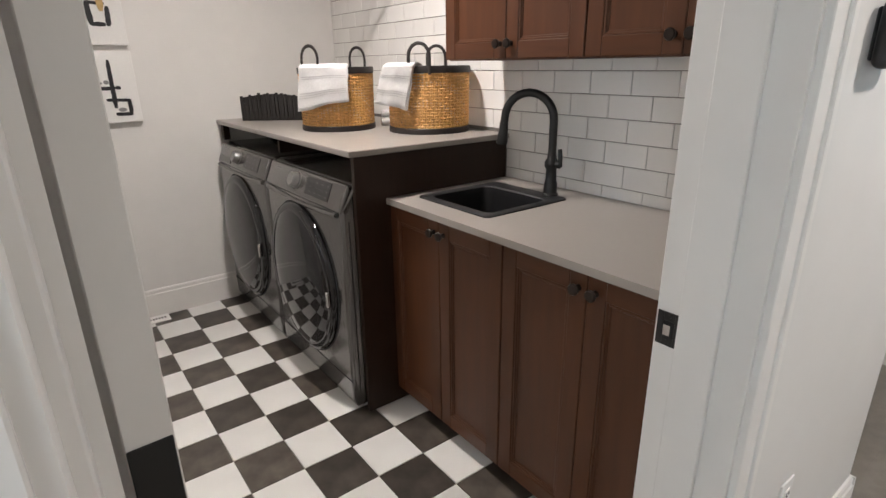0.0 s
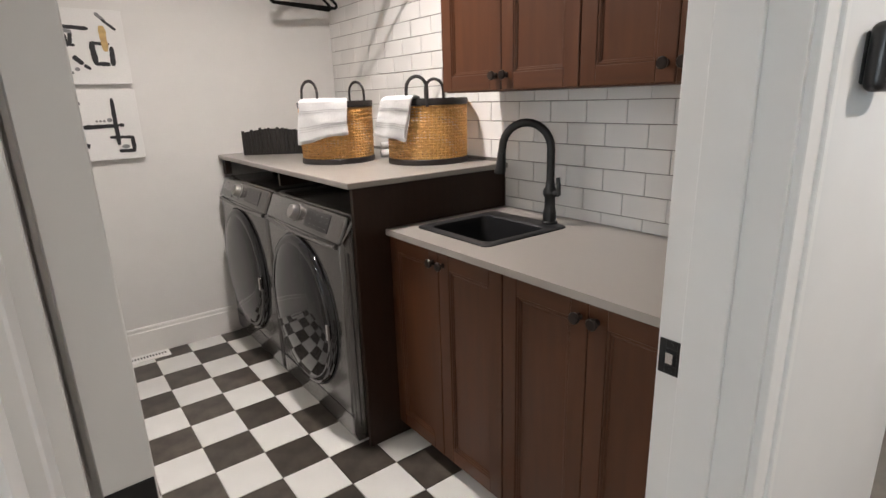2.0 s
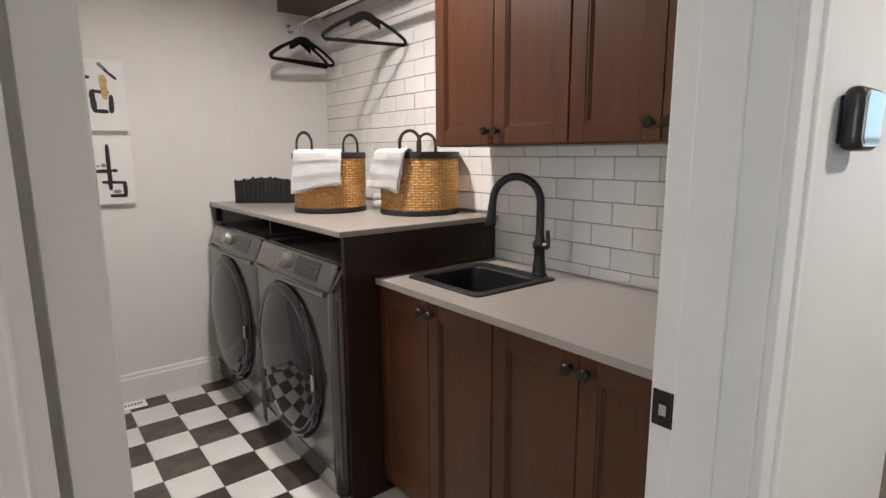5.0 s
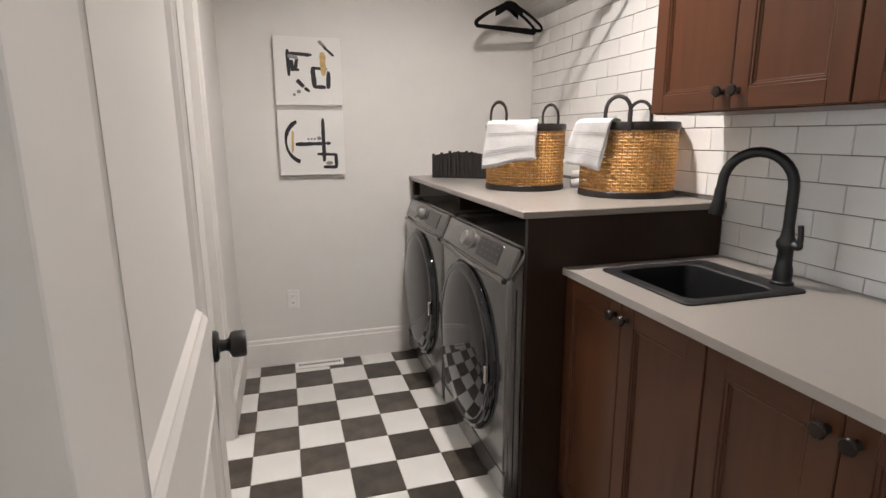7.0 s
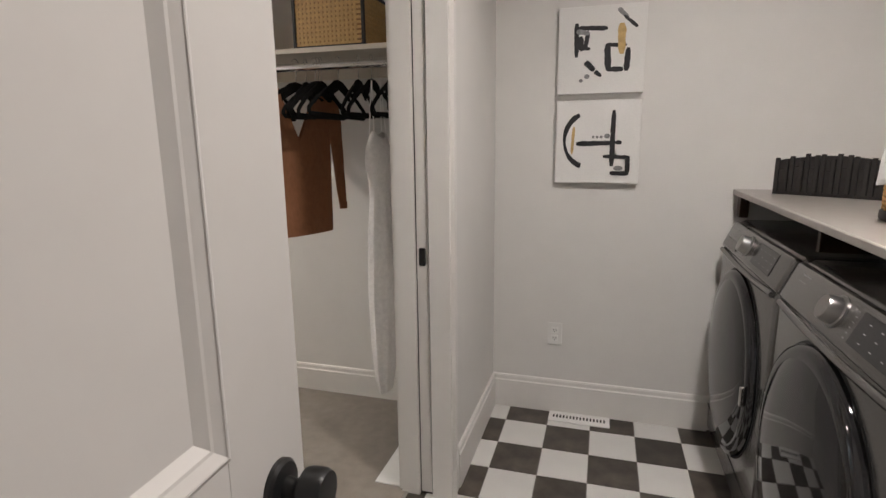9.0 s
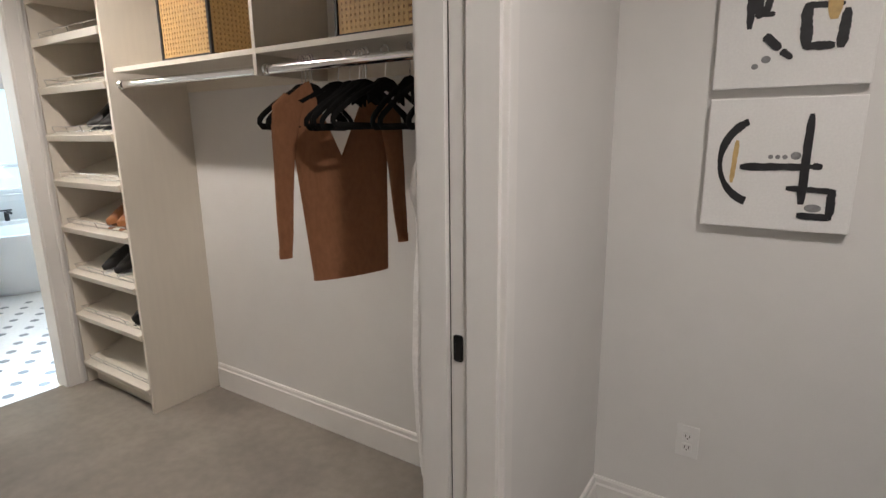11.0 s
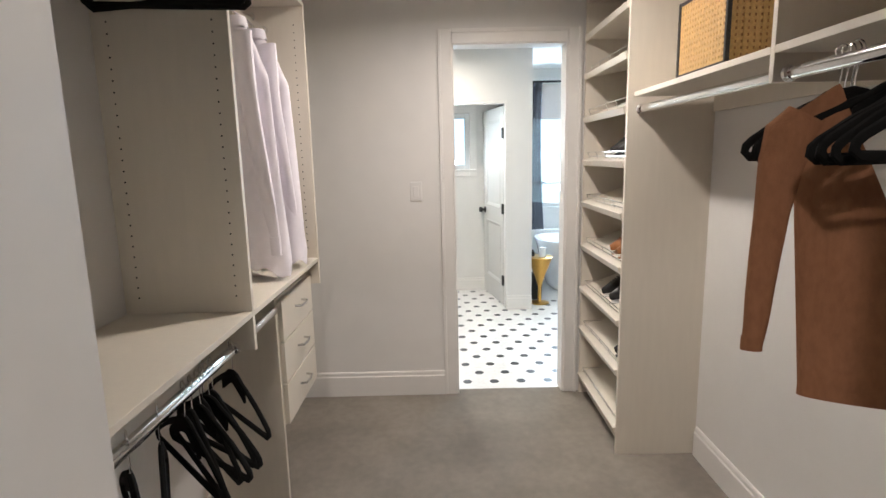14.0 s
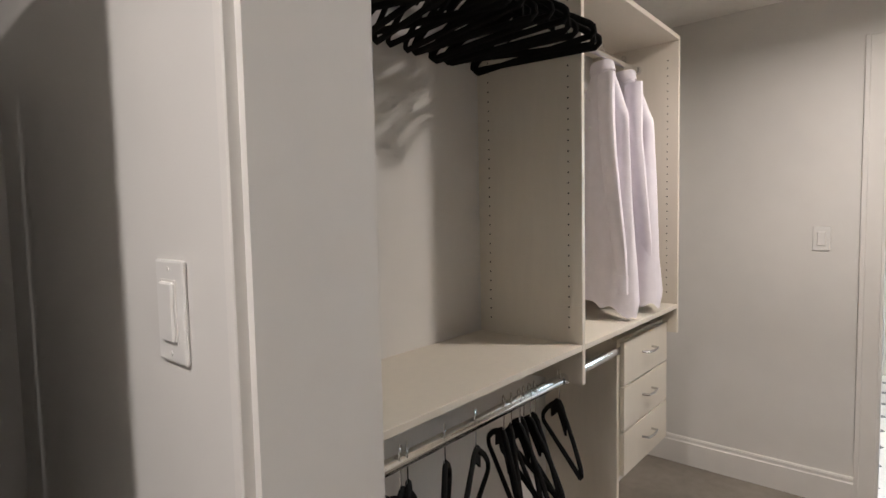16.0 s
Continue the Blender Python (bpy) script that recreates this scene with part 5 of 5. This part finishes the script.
for i, x, kind, bm_, sm, lab in ((5, -2.26, "heel", SHOE_K, SHOE_K, "black heeled sandal on the shoe tower"), (5, -2.13, "heel", SHOE_K, SHOE_K, "black heeled sandal on the shoe tower"),
                                 (3, -2.21, "low", TAN, TAN, "tan leather shoe on the shoe tower"), (3, -2.10, "low", TAN, TAN, "tan leather shoe on the shoe tower"),
                                 (2, -2.33, "low", SHOE_K, SOLE_W, "black sneaker with a white sole on the shoe tower"), (2, -2.20, "low", SHOE_K, SOLE_W, "black sneaker with a white sole on the shoe tower"),
                                 (1, -2.09, "low", SHOE_K, SHOE_K, "black shoe on a low tower shelf")):
    px, py, pz = on_shelf(i, x - 0.07, 0.17)
    # toes point down to the fence
    shoe(px, py, pz, 180, -SL, bm_, sm, kind, lab)

# ---- closet: left-hand open shelving ----
YF = 1.677
lu = thing("closet_unit", -1.165, YCL, 1.022, "cream melamine closet unit with drilled panels and long shelf", "shelving")
D = YF - YCL


def drilled(bm_x0, bm_x1, z0, z1):
    return box(bm_x0, bm_x1, 0.0, D, z0, z1, 0.001)


mp_ = part("middle_panel", drilled(-0.0095, 0.0095, -0.125, 1.27), MELA, lu)
fp_ = part("far_panel", drilled(-0.905, -0.886, -0.125, 1.12), MELA, lu)
np_ = part("near_panel", drilled(1.005, 1.024, -0.125, 1.27), MELA, lu)
for holder, xs in ((mp_, (0.0096, -0.0096)), (fp_, (-0.8859,))):
    for x in xs:
        sg_ = 1 if x > -0.5 and x > 0 or x < -0.5 else -1
        b = bmesh.new()
        for yy in (0.045, D - 0.045):
            for k in range(32):
                lathe([(0, 0), (0.0028, 0), (0.0028, 0.0006), (0, 0.0006)], 8, b, Matrix.Translation((x, yy, 0.05 + k * 0.032)) @ Matrix.Rotation(radians(90 * sg_), 4, 'Y'))
        tagged(part("shelf_pin_holes", b, DARK_GAP, holder, "rows of small dark pin holes"), kind="stuff")
part("shelf", box(0.0097, 1.0045, 0.001, D, -0.018, 0.0, 0.001), MELA, lu)
part("shelf", box(-0.8858, -0.0097, 0.001, D, -0.018, 0.0, 0.001), MELA, lu)
part("rail", box(0.0097, 1.0045, 0.001, 0.02, -0.09, -0.018), MELA, lu)
part("rail", box(-0.8858, -0.0097, 0.001, 0.02, -0.09, -0.018), MELA, lu)
part("top_shelf", box(-0.905, -0.0097, 0.001, D, 1.12, 1.139, 0.001), MELA, lu)
part("top_shelf", box(0.0097, 1.0045, 0.001, D, 1.25, 1.27, 0.001), MELA, lu)
rod("hanging_rod", (-1.1615, 1.61, 0.905), (-0.1715, 1.61, 0.905), "flat chrome rod under the long shelf with loose hangers", 0.012, 1.5, 0.020, "closet rods")
rod("hanging_rod", (-2.057, 1.61, 0.905), (-1.1825, 1.61, 0.905), "flat chrome rod in front of the drawer stack", 0.012, 1.5, 0.020, "closet rods")
rod("hanging_rod", (-2.057, 1.50, 2.045), (-1.1825, 1.50, 2.045), "chrome rod holding two pale shirts", 0.012, 1.3, 0.020, "closet rods")
rod("hanging_rod", (-1.1615, 1.545, 2.105), (-0.1675, 1.545, 2.105), "chrome rod crowded with black hangers", 0.012, 1.3, 0.020, "closet rods")

dw = thing("drawer_chest", -2.06, 1.33, 0.42, "cream melamine drawer stack hung under the closet shelf", "drawers")
part("body", box(0.012, 0.478, 0.0, 0.285, 0.0, 0.53), MELA, dw)
part("leg_panel", box(0.48, 0.50, -0.02, 0.285, -0.416, 0.53, 0.001), MELA, dw)
part("end_panel", box(-0.008, 0.0105, 0.0, 0.285, 0.0, 0.53, 0.001), MELA, dw)
for k in range(3):
    d = part("drawer", box(0.006, 0.476, 0.286, 0.304, 0.004 + k * 0.174, 0.172 + k * 0.174, 0.0015), MELA, dw)
    pts = [(0.19, 0.304, 0.10 + k * 0.174), (0.195, 0.33, 0.10 + k * 0.174), (0.24, 0.334, 0.098 + k * 0.174), (0.29, 0.33, 0.10 + k * 0.174), (0.295, 0.304, 0.10 + k * 0.174)]
    part("handle", tube(pts, 0.005, 8), SILVER, d, "brushed silver bar handle", smooth=True)

rnd = random.Random(9)
for x, rz in ((-1.13, 44), (-0.985, 46), (-0.955, 52), (-0.925, 44), (-0.90, 50), (-0.86, 40), (-0.825, 47), (-0.70, 28), (-0.58, 38), (-0.455, 44), (-0.435, 36), (-0.375, 30)):
    hang(HG, x, 1.61, 0.905 + 0.036, rz, rnd.uniform(-4, 4))
for k in range(17):
    hang(HG, -1.10 + 0.043 * k + rnd.uniform(-0.008, 0.008), 1.545, 2.105 + 0.034, 90 + rnd.uniform(-14, 22), rnd.uniform(-3, 3))


def shirt(x, rz, label):
    """Dress shirt on a hanger: deep folds in the trunk, sleeves hanging at both sides, collar on top."""
    t = thing("shirt", x, 1.50, 2.045, label, "shirt", "pale shirts", rz=rz)
    seed = x * 10

    def fn(u, v):
        a = 2 * math.pi * u
        ca, sa = math.cos(a), math.sin(a)
        w = 0.06 + 0.118 * min(1, v * 6) ** 0.7 + 0.035 * v
        dpt = 0.030 + 0.050 * v
        fold = 1 + 0.22 * v * math.sin(a * 5 + 3 * v + seed) + 0.12 * noise.noise((ca * 2 + seed, sa * 2, v * 3))
        zz = -0.075 - 0.895 * v - 0.05 * (abs(ca) ** 2) * min(1, v * 8) * (1 - v) - v * v * (0.030 * math.cos(2 * a + 0.6) + 0.014 * math.sin(5 * a + seed) + 0.008 * math.sin(11 * a))
        return (w * ca * (1 + 0.05 * (fold - 1)), dpt * sa * fold + 0.02 * v * math.sin(a * 2 + seed), zz)
    part("trunk", sheet(72, 44, fn), SHIRT, t, smooth=True)
    for s in (-1, 1):
        pts, rad = [], []
        for k in range(16):
            f = k / 15
            pts.append((s * (0.148 + 0.022 * math.sin(f * 2.2)), -0.035 - 0.03 * math.sin(f * 3 + s), -0.12 - 0.74 * f))
            rad.append((0.046 - 0.010 * f) * (1.0 + 0.10 * noise.noise((f * 5, seed, s))))
        part("sleeve", tube(pts, rad, 14, flat=0.55, up=(0, 1, 0)), SHIRT, t, smooth=True)
        e = pts[-1]
        part("cuff", tube([(e[0], e[1], e[2] + 0.01), (e[0], e[1], e[2] - 0.06)], [0.038, 0.039], 14, flat=0.6, up=(0, 1, 0)), SHIRT, t, "stiff button cuff", smooth=True)
    part("collar", lathe([(0.062, -0.085), (0.060, -0.045), (0.055, -0.035), (0.062, -0.04), (0.070, -0.075)], 24, m=Matrix.Diagonal((1, 0.62, 1, 1))), SHIRT, t, "folded collar", smooth=True)
    b = bmesh.new()
    for k in range(7):
        lathe([(0, 0), (0.0055, 0), (0.0055, 0.002), (0, 0.0025)], 10, b, Matrix.Translation((0.0, -0.052, -0.18 - 0.11 * k)) @ Matrix.Rotation(radians(90), 4, 'X'))
    part("buttons", b, PLASTIC, t)
    return t


shirt(-1.69, 52, "pale lilac cotton shirt on a hanger, buttoned")
shirt(-1.90, 58, "second pale lilac cotton shirt hanging behind another")
HS = hanger_thing(label="slim black velvet hanger inside a shirt", w=0.13)
HS.matrix_world = pose(-1.69, 1.50, 2.045 + 0.034, 0, 0, 52)
hang(HS, -1.90, 1.50, 2.045 + 0.034, 58)

# ---- bathroom ----
b = box(XP - 0.124, XP + 0.004, 2.868, 2.886, 0, 1.95)
box(XP - 0.124, XP + 0.004, 2.08, 2.098, 0, 1.95, bm=b)
box(XP - 0.124, XP + 0.004, 2.08, 2.886, 1.95, 1.968, bm=b)
structure("door_frame_4", b, TRIM, "white jamb of the toilet room doorway", "door frame")
d2 = thing("door_2", XP - 0.125, 2.855, 0.008, "white two-panel toilet room door standing half open", "door", kind="structure", rz=127)
part("leaf", panel_door_face(bmesh.new(), 0.70, 1.93, 0.036, ((0.20, 0.80), (0.96, 1.82)), stile=0.10), DOORP, d2)
d2.matrix_world = pose(XP - 0.125, 2.862, 0.008, 0, 0, 101)
door_knob(d2, Matrix.Translation((0.036, 0.64, 0.90)))
door_knob(d2, Matrix.Translation((0.0, 0.64, 0.90)) @ Matrix.Scale(-1, 4, (1, 0, 0)))
for hz in (0.25, 0.96, 1.68):
    part("hinge", join(box(-0.004, 0.040, -0.006, 0.001, hz - 0.045, hz + 0.045, 0.001), box(-0.014, 0.002, -0.012, 0.022, hz - 0.05, hz + 0.05, 0.002)), BLACKM, d2, "matte black hinge")


def window(name, xw, y0, y1, z0, z1, label, mid=None):
    t = thing(name, xw, y0, z0, label, "window", kind="structure")
    w, h = y1 - y0, z1 - z0
    f = 0.05
    part("window_frame", box(-0.09, -0.03, 0, f, 0, h, 0.003), PANEW, t)
    part("window_frame", box(-0.09, -0.03, w - f, w, 0, h, 0.003), PANEW, t)
    part("window_frame", box(-0.09, -0.03, f, w - f, 0, f, 0.003), PANEW, t)
    part("window_frame", box(-0.09, -0.03, f, w - f, h - f, h, 0.003), PANEW, t)
    if mid:
        part("mullion", box(-0.085, -0.035, f, w - f, mid - 0.02, mid + 0.02, 0.003), PANEW, t)
    p = part("pane", box(-0.062, -0.058, f, w - f, f, h - f), GLASS, t)
    p.visible_shadow = False
    c = 0.075
    for a0, a1, b0, b1 in ((-c, 0, -c, h + c), (w, w + c, -c, h + c), (0, w, h, h + c), (0, w, -c, 0)):
        part("casing", box(0.0, 0.016, a0, a1, b0, b1, 0.002), TRIM, t)
    part("window_sill", box(-0.03, 0.03, -c, w + c, -0.02, 0.0, 0.003), TRIM, t)
    return t


window("window_1", -5.42, 2.02, 2.58, 1.34, 1.93, "small white-framed window in the toilet room")
window("window_2", -6.0, 3.30, 4.5, 0.86, 2.27, "tall white-framed window over the bathtub", 0.28)
# the hall end window is unseen, added to go with its daylight lamp
window("window_3", -1.60, -1.45, -0.25, 0.85, 2.15, "unseen white-framed window added at the hall end for daylight", 0.6)
w4 = window("window_4", 5.60, -1.25, 0.05, 0.8, 2.2, "white-framed window at the far end past the hall", 0.7)
w4.matrix_world = pose(5.60, 0.05, 0.8, 0, 0, 180)
structure("backdrop_room", box(8.6, 8.7, -5, 4, -1, 6), SKYGLOW, "hazy bright sky outside the far window", "backdrop")
bd = structure("backdrop_bath", box(-9.6, -9.5, -2, 10, 0.6, 7), SKYGLOW, "hazy bright sky outside the bathroom windows", "backdrop")
structure("backdrop_garden", box(-9.45, -9.4, -2, 10, -1, 0.6), GREENGLOW, "blurred green garden outside the bathroom windows", "backdrop")
# glowing sheet added outside the unseen hall end window
structure("backdrop_hall", box(-4.7, -4.6, -5, 0.6, -1, 6), SKYGLOW, "hazy bright sky outside the added hall window", "backdrop")

sd = thing("roller_shade", -5.985, 3.28, 1.90, "pale roller shade half lowered over the tub window", "window shade")
part("fabric", box(0.0, 0.004, 0.0, 1.24, 0.0, 0.38), SHADE, sd)
part("hem_bar", box(-0.003, 0.007, 0.0, 1.24, -0.015, 0.0, 0.002), SHADE, sd)
cr = thing("curtain_rod", -5.90, 3.20, 2.30, "black curtain rod across the tub window", "curtain rod")
part("bar", tube([(0, 0, 0), (0, 0.6, 0), (0, 1.35, 0)], 0.012, 10), BLACKM, cr, smooth=True)
part("finial", lathe([(0, -0.022), (0.018, -0.012), (0.02, 0), (0.018, 0.012), (0, 0.022)], 14, m=Matrix.Translation((0, -0.015, 0))), BLACKM, cr, smooth=True)
part("bracket", tube([(0, 0.06, 0), (-0.05, 0.06, 0), (-0.098, 0.06, 0)], 0.007, 8), BLACKM, cr)
part("bracket", tube([(0, 1.25, 0), (-0.05, 1.25, 0), (-0.098, 1.25, 0)], 0.007, 8), BLACKM, cr)
cn = thing("curtain", -5.90, 3.24, 0.55, "charcoal sheer curtain gathered beside the tub window", "curtain")
part("cloth", sheet(60, 20, lambda u, v: (0.028 * math.sin(u * 34 + 0.8 * math.sin(v * 3)), 0.24 * u * (1 - 0.18 * math.sin(v * 2.2)), 1.745 * v), 0.002), SHEER, cn, smooth=True)

tb = thing("bathtub", -5.46, 3.95, 0.0, "white freestanding bathtub below the window", "bathtub")
loops = []
b = bmesh.new()


def oval(a, c, z, n=40, p=3.2):
    return [b.verts.new((a * math.copysign(abs(math.cos(2 * math.pi * k / n)) ** (2 / p), math.cos(2 * math.pi * k / n)), c * math.copysign(abs(math.sin(2 * math.pi * k / n)) ** (2 / p), math.sin(2 * math.pi * k / n)), z)) for k in range(n)]


for a, c, z in ((0.28, 0.46, 0.0), (0.31, 0.52, 0.05), (0.35, 0.58, 0.30), (0.38, 0.62, 0.50), (0.40, 0.64, 0.545), (0.40, 0.64, 0.565), (0.36, 0.60, 0.57), (0.34, 0.57, 0.54), (0.30, 0.50, 0.25), (0.22, 0.40, 0.14)):
    loops.append(oval(a, c, z))
for a, c in zip(loops, loops[1:]):
    for k in range(len(a)):
        b.faces.new([a[k], a[(k + 1) % len(a)], c[(k + 1) % len(a)], c[k]])
b.faces.new(loops[0][::-1]), b.faces.new(loops[-1])
part("shell", b, PORCELAIN, tb, smooth=True)
tf = thing("tub_faucet", -5.93, 3.86, 0.60, "black deck tub faucet by the window ledge", "faucet")
part("post", lathe([(0, 0), (0.022, 0), (0.02, 0.09), (0, 0.092)], 14), BLACKM, tf, smooth=True)
part("spout", tube([(0, 0, 0.075), (0.06, 0, 0.10), (0.12, 0, 0.085)], 0.013, 10), BLACKM, tf, smooth=True)
part("cross_handle", tube([(0, -0.05, 0.105), (0, 0, 0.105), (0, 0.05, 0.105)], 0.008, 8), BLACKM, tf)
single("tub_ledge", box(-6.0, -5.87, 3.12, 4.6, 0.0, 0.60, 0.004), TRIM, "white panelled ledge behind the bathtub", "ledge")

gt = thing("side_table", -4.81, 3.235, 0.0, "brushed gold funnel-shaped side table by the tub", "side table")
part("base", lathe([(0, 0), (0.095, 0), (0.095, 0.008), (0.03, 0.022), (0, 0.022)], 28), GOLD, gt, smooth=True)
part("stem", lathe([(0, 0.02), (0.02, 0.02), (0.017, 0.16), (0.024, 0.20), (0, 0.20)], 20), GOLD, gt, smooth=True)
part("cone", lathe([(0.022, 0.19), (0.05, 0.28), (0.125, 0.47), (0.128, 0.475), (0.122, 0.478), (0, 0.474)], 32), GOLD, gt, smooth=True)
cd = thing("candle_jar", -4.80, 3.26, 0.478, "clear white candle jar on the gold table", "candle")
part("jar", lathe([(0, 0), (0.034, 0), (0.036, 0.09), (0.032, 0.092), (0, 0.085)], 20), PORCELAIN, cd, smooth=True)
pm = thing("soap_bottle", -4.85, 3.17, 0.478, "small black bottle on the gold table", "bottle")
part("bottle", lathe([(0, 0), (0.02, 0), (0.02, 0.045), (0.008, 0.055), (0.008, 0.065), (0, 0.065)], 14), PLASTIC_K, pm, smooth=True)
tl = thing("bath_towel", -5.02, 3.155, 0.60, "white bath towel hung over the tub's end", "towel")
part("cloth", sheet(14, 14, lambda u, v: (0.18 * (u - 0.5), 0.03 * math.sin(u * 8) * 0.3, 0.24 - 0.40 * v), 0.012), TOWEL, tl, smooth=True)
bs = thing("waste_basket", -5.02, 3.22, 0.0, "dark round waste basket behind the gold table", "basket")
part("bin", lathe([(0, 0), (0.075, 0), (0.085, 0.26), (0.08, 0.26), (0.07, 0.02), (0, 0.02)], 20), BLACKWOOD, bs, smooth=True)

# ---- floor tiles, wall tiles, mosaic ----
TX, TY = 0.2, 0.2062
X0T, Y0T = 1.06, 2.0
tile_mesh = {}


def tile(parent, name, x0, x1, y0, y1, z0, z1, material, bevel, key=None):
    if key not in tile_mesh or key is None:
        bm = box(-(x1 - x0) / 2, (x1 - x0) / 2, -(y1 - y0) / 2, (y1 - y0) / 2, -(z1 - z0) / 2, (z1 - z0) / 2, bevel)
        me = bpy.data.meshes.new(name)
        bm.to_mesh(me)
        bm.free()
        me.materials.append(material)
        tile_mesh[key] = me
    ob = new(name, tile_mesh[key])
    ob.parent = parent
    ob.location = ((x0 + x1) / 2, (y0 + y1) / 2, (z0 + z1) / 2)
    return ob


g = 0.0016
for i in range(-6, 3):
    for j in range(-9, 9):
        x0, x1 = X0T + i * TX + g, X0T + (i + 1) * TX - g
        y0, y1 = Y0T + j * TY + g, Y0T + (j + 1) * TY - g
        cx0, cx1, cy0, cy1 = max(x0, -0.004), min(x1, 1.46), max(y0, 0.502), min(y1, YA)
        if cx1 - cx0 < 0.01 or cy1 - cy0 < 0.01:
            continue
        if cx0 < XL1 - 0.002 and cy0 > 2.80:
            cx0 = XL1 - 0.002
            if cx1 - cx0 < 0.01:
                continue
        dark = (i + j) % 2 == 1
        whole = abs(cx1 - cx0 - (x1 - x0)) < 1e-6 and abs(cy1 - cy0 - (y1 - y0)) < 1e-6
        tile(floor_base, "floor_tile", cx0, cx1, cy0, cy1, -0.006, 0.0, TILE_K if dark else TILE_W, 0.0009, ("floor", dark) if whole else ("floor", dark, i, j))

wall_holder = bpy.data.objects["wall_tiled"]
SW, SH = 0.178, 0.0838
g = 0.0014
k = 0
for r in range(19):
    z0, z1 = 0.8985 + r * SH + g, 0.8985 + (r + 1) * SH - g
    for c in range(-2, 19):
        y0 = 0.613 + c * SW + (0 if r % 2 else SW / 2) + g
        y1 = y0 + SW - 2 * g
        cy0, cy1, cz0, cz1 = max(y0, YE1 + 0.001), min(y1, YA - 0.001), max(z0, 0.937), z1
        if cy0 < 1.943 and cz0 > 1.47:
            cy0 = max(cy0, 1.97)
        if cy1 > 1.945 and cz1 < 1.12:
            cy1 = min(cy1, 1.942)
        if cy0 >= 1.94 and cz0 < 1.137:
            cz0 = 1.137
        if cy1 - cy0 < 0.012 or cz1 - cz0 < 0.012 or cz0 > 2.32:
            continue
        whole = abs(cy1 - cy0 - (y1 - y0)) < 1e-6 and abs(cz1 - cz0 - (z1 - z0)) < 1e-6
        tile(wall_holder, "wall_tile", XT - 0.002, XT + 0.004, cy0, cy1, cz0, cz1, SUBWAY, 0.0012, ("sub",) if whole else ("sub", r, c))

bath_floor = bpy.data.objects["floor_bath"]
bm = bmesh.new()
vs = [bm.verts.new((0.033 * math.cos(radians(60 * k + 30)), 0.033 * math.sin(radians(60 * k + 30)), 0.0)) for k in range(6)]
vt = [bm.verts.new((0.031 * math.cos(radians(60 * k + 30)), 0.031 * math.sin(radians(60 * k + 30)), 0.0012)) for k in range(6)]
bm.faces.new(vt)
for k in range(6):
    bm.faces.new([vs[k], vs[(k + 1) % 6], vt[(k + 1) % 6], vt[k]])
hexme = bpy.data.meshes.new("mosaic_tile")
bm.to_mesh(hexme)
bm.free()
hexme.materials.append(HEXK)
for r in range(20):
    for c in range(12):
        x = -2.92 - 0.15 * r
        y = 1.70 + 0.178 * c - (0.089 if r % 2 else 0)
        if x < -5.4 or (x < XP - 0.1 and 2.87 < y < 3.14) or (x < -4.9 and y > 3.3):
            continue
        ob = new("mosaic_tile", hexme)
        ob.parent = bath_floor
        ob.location = (x, y, 0.0)
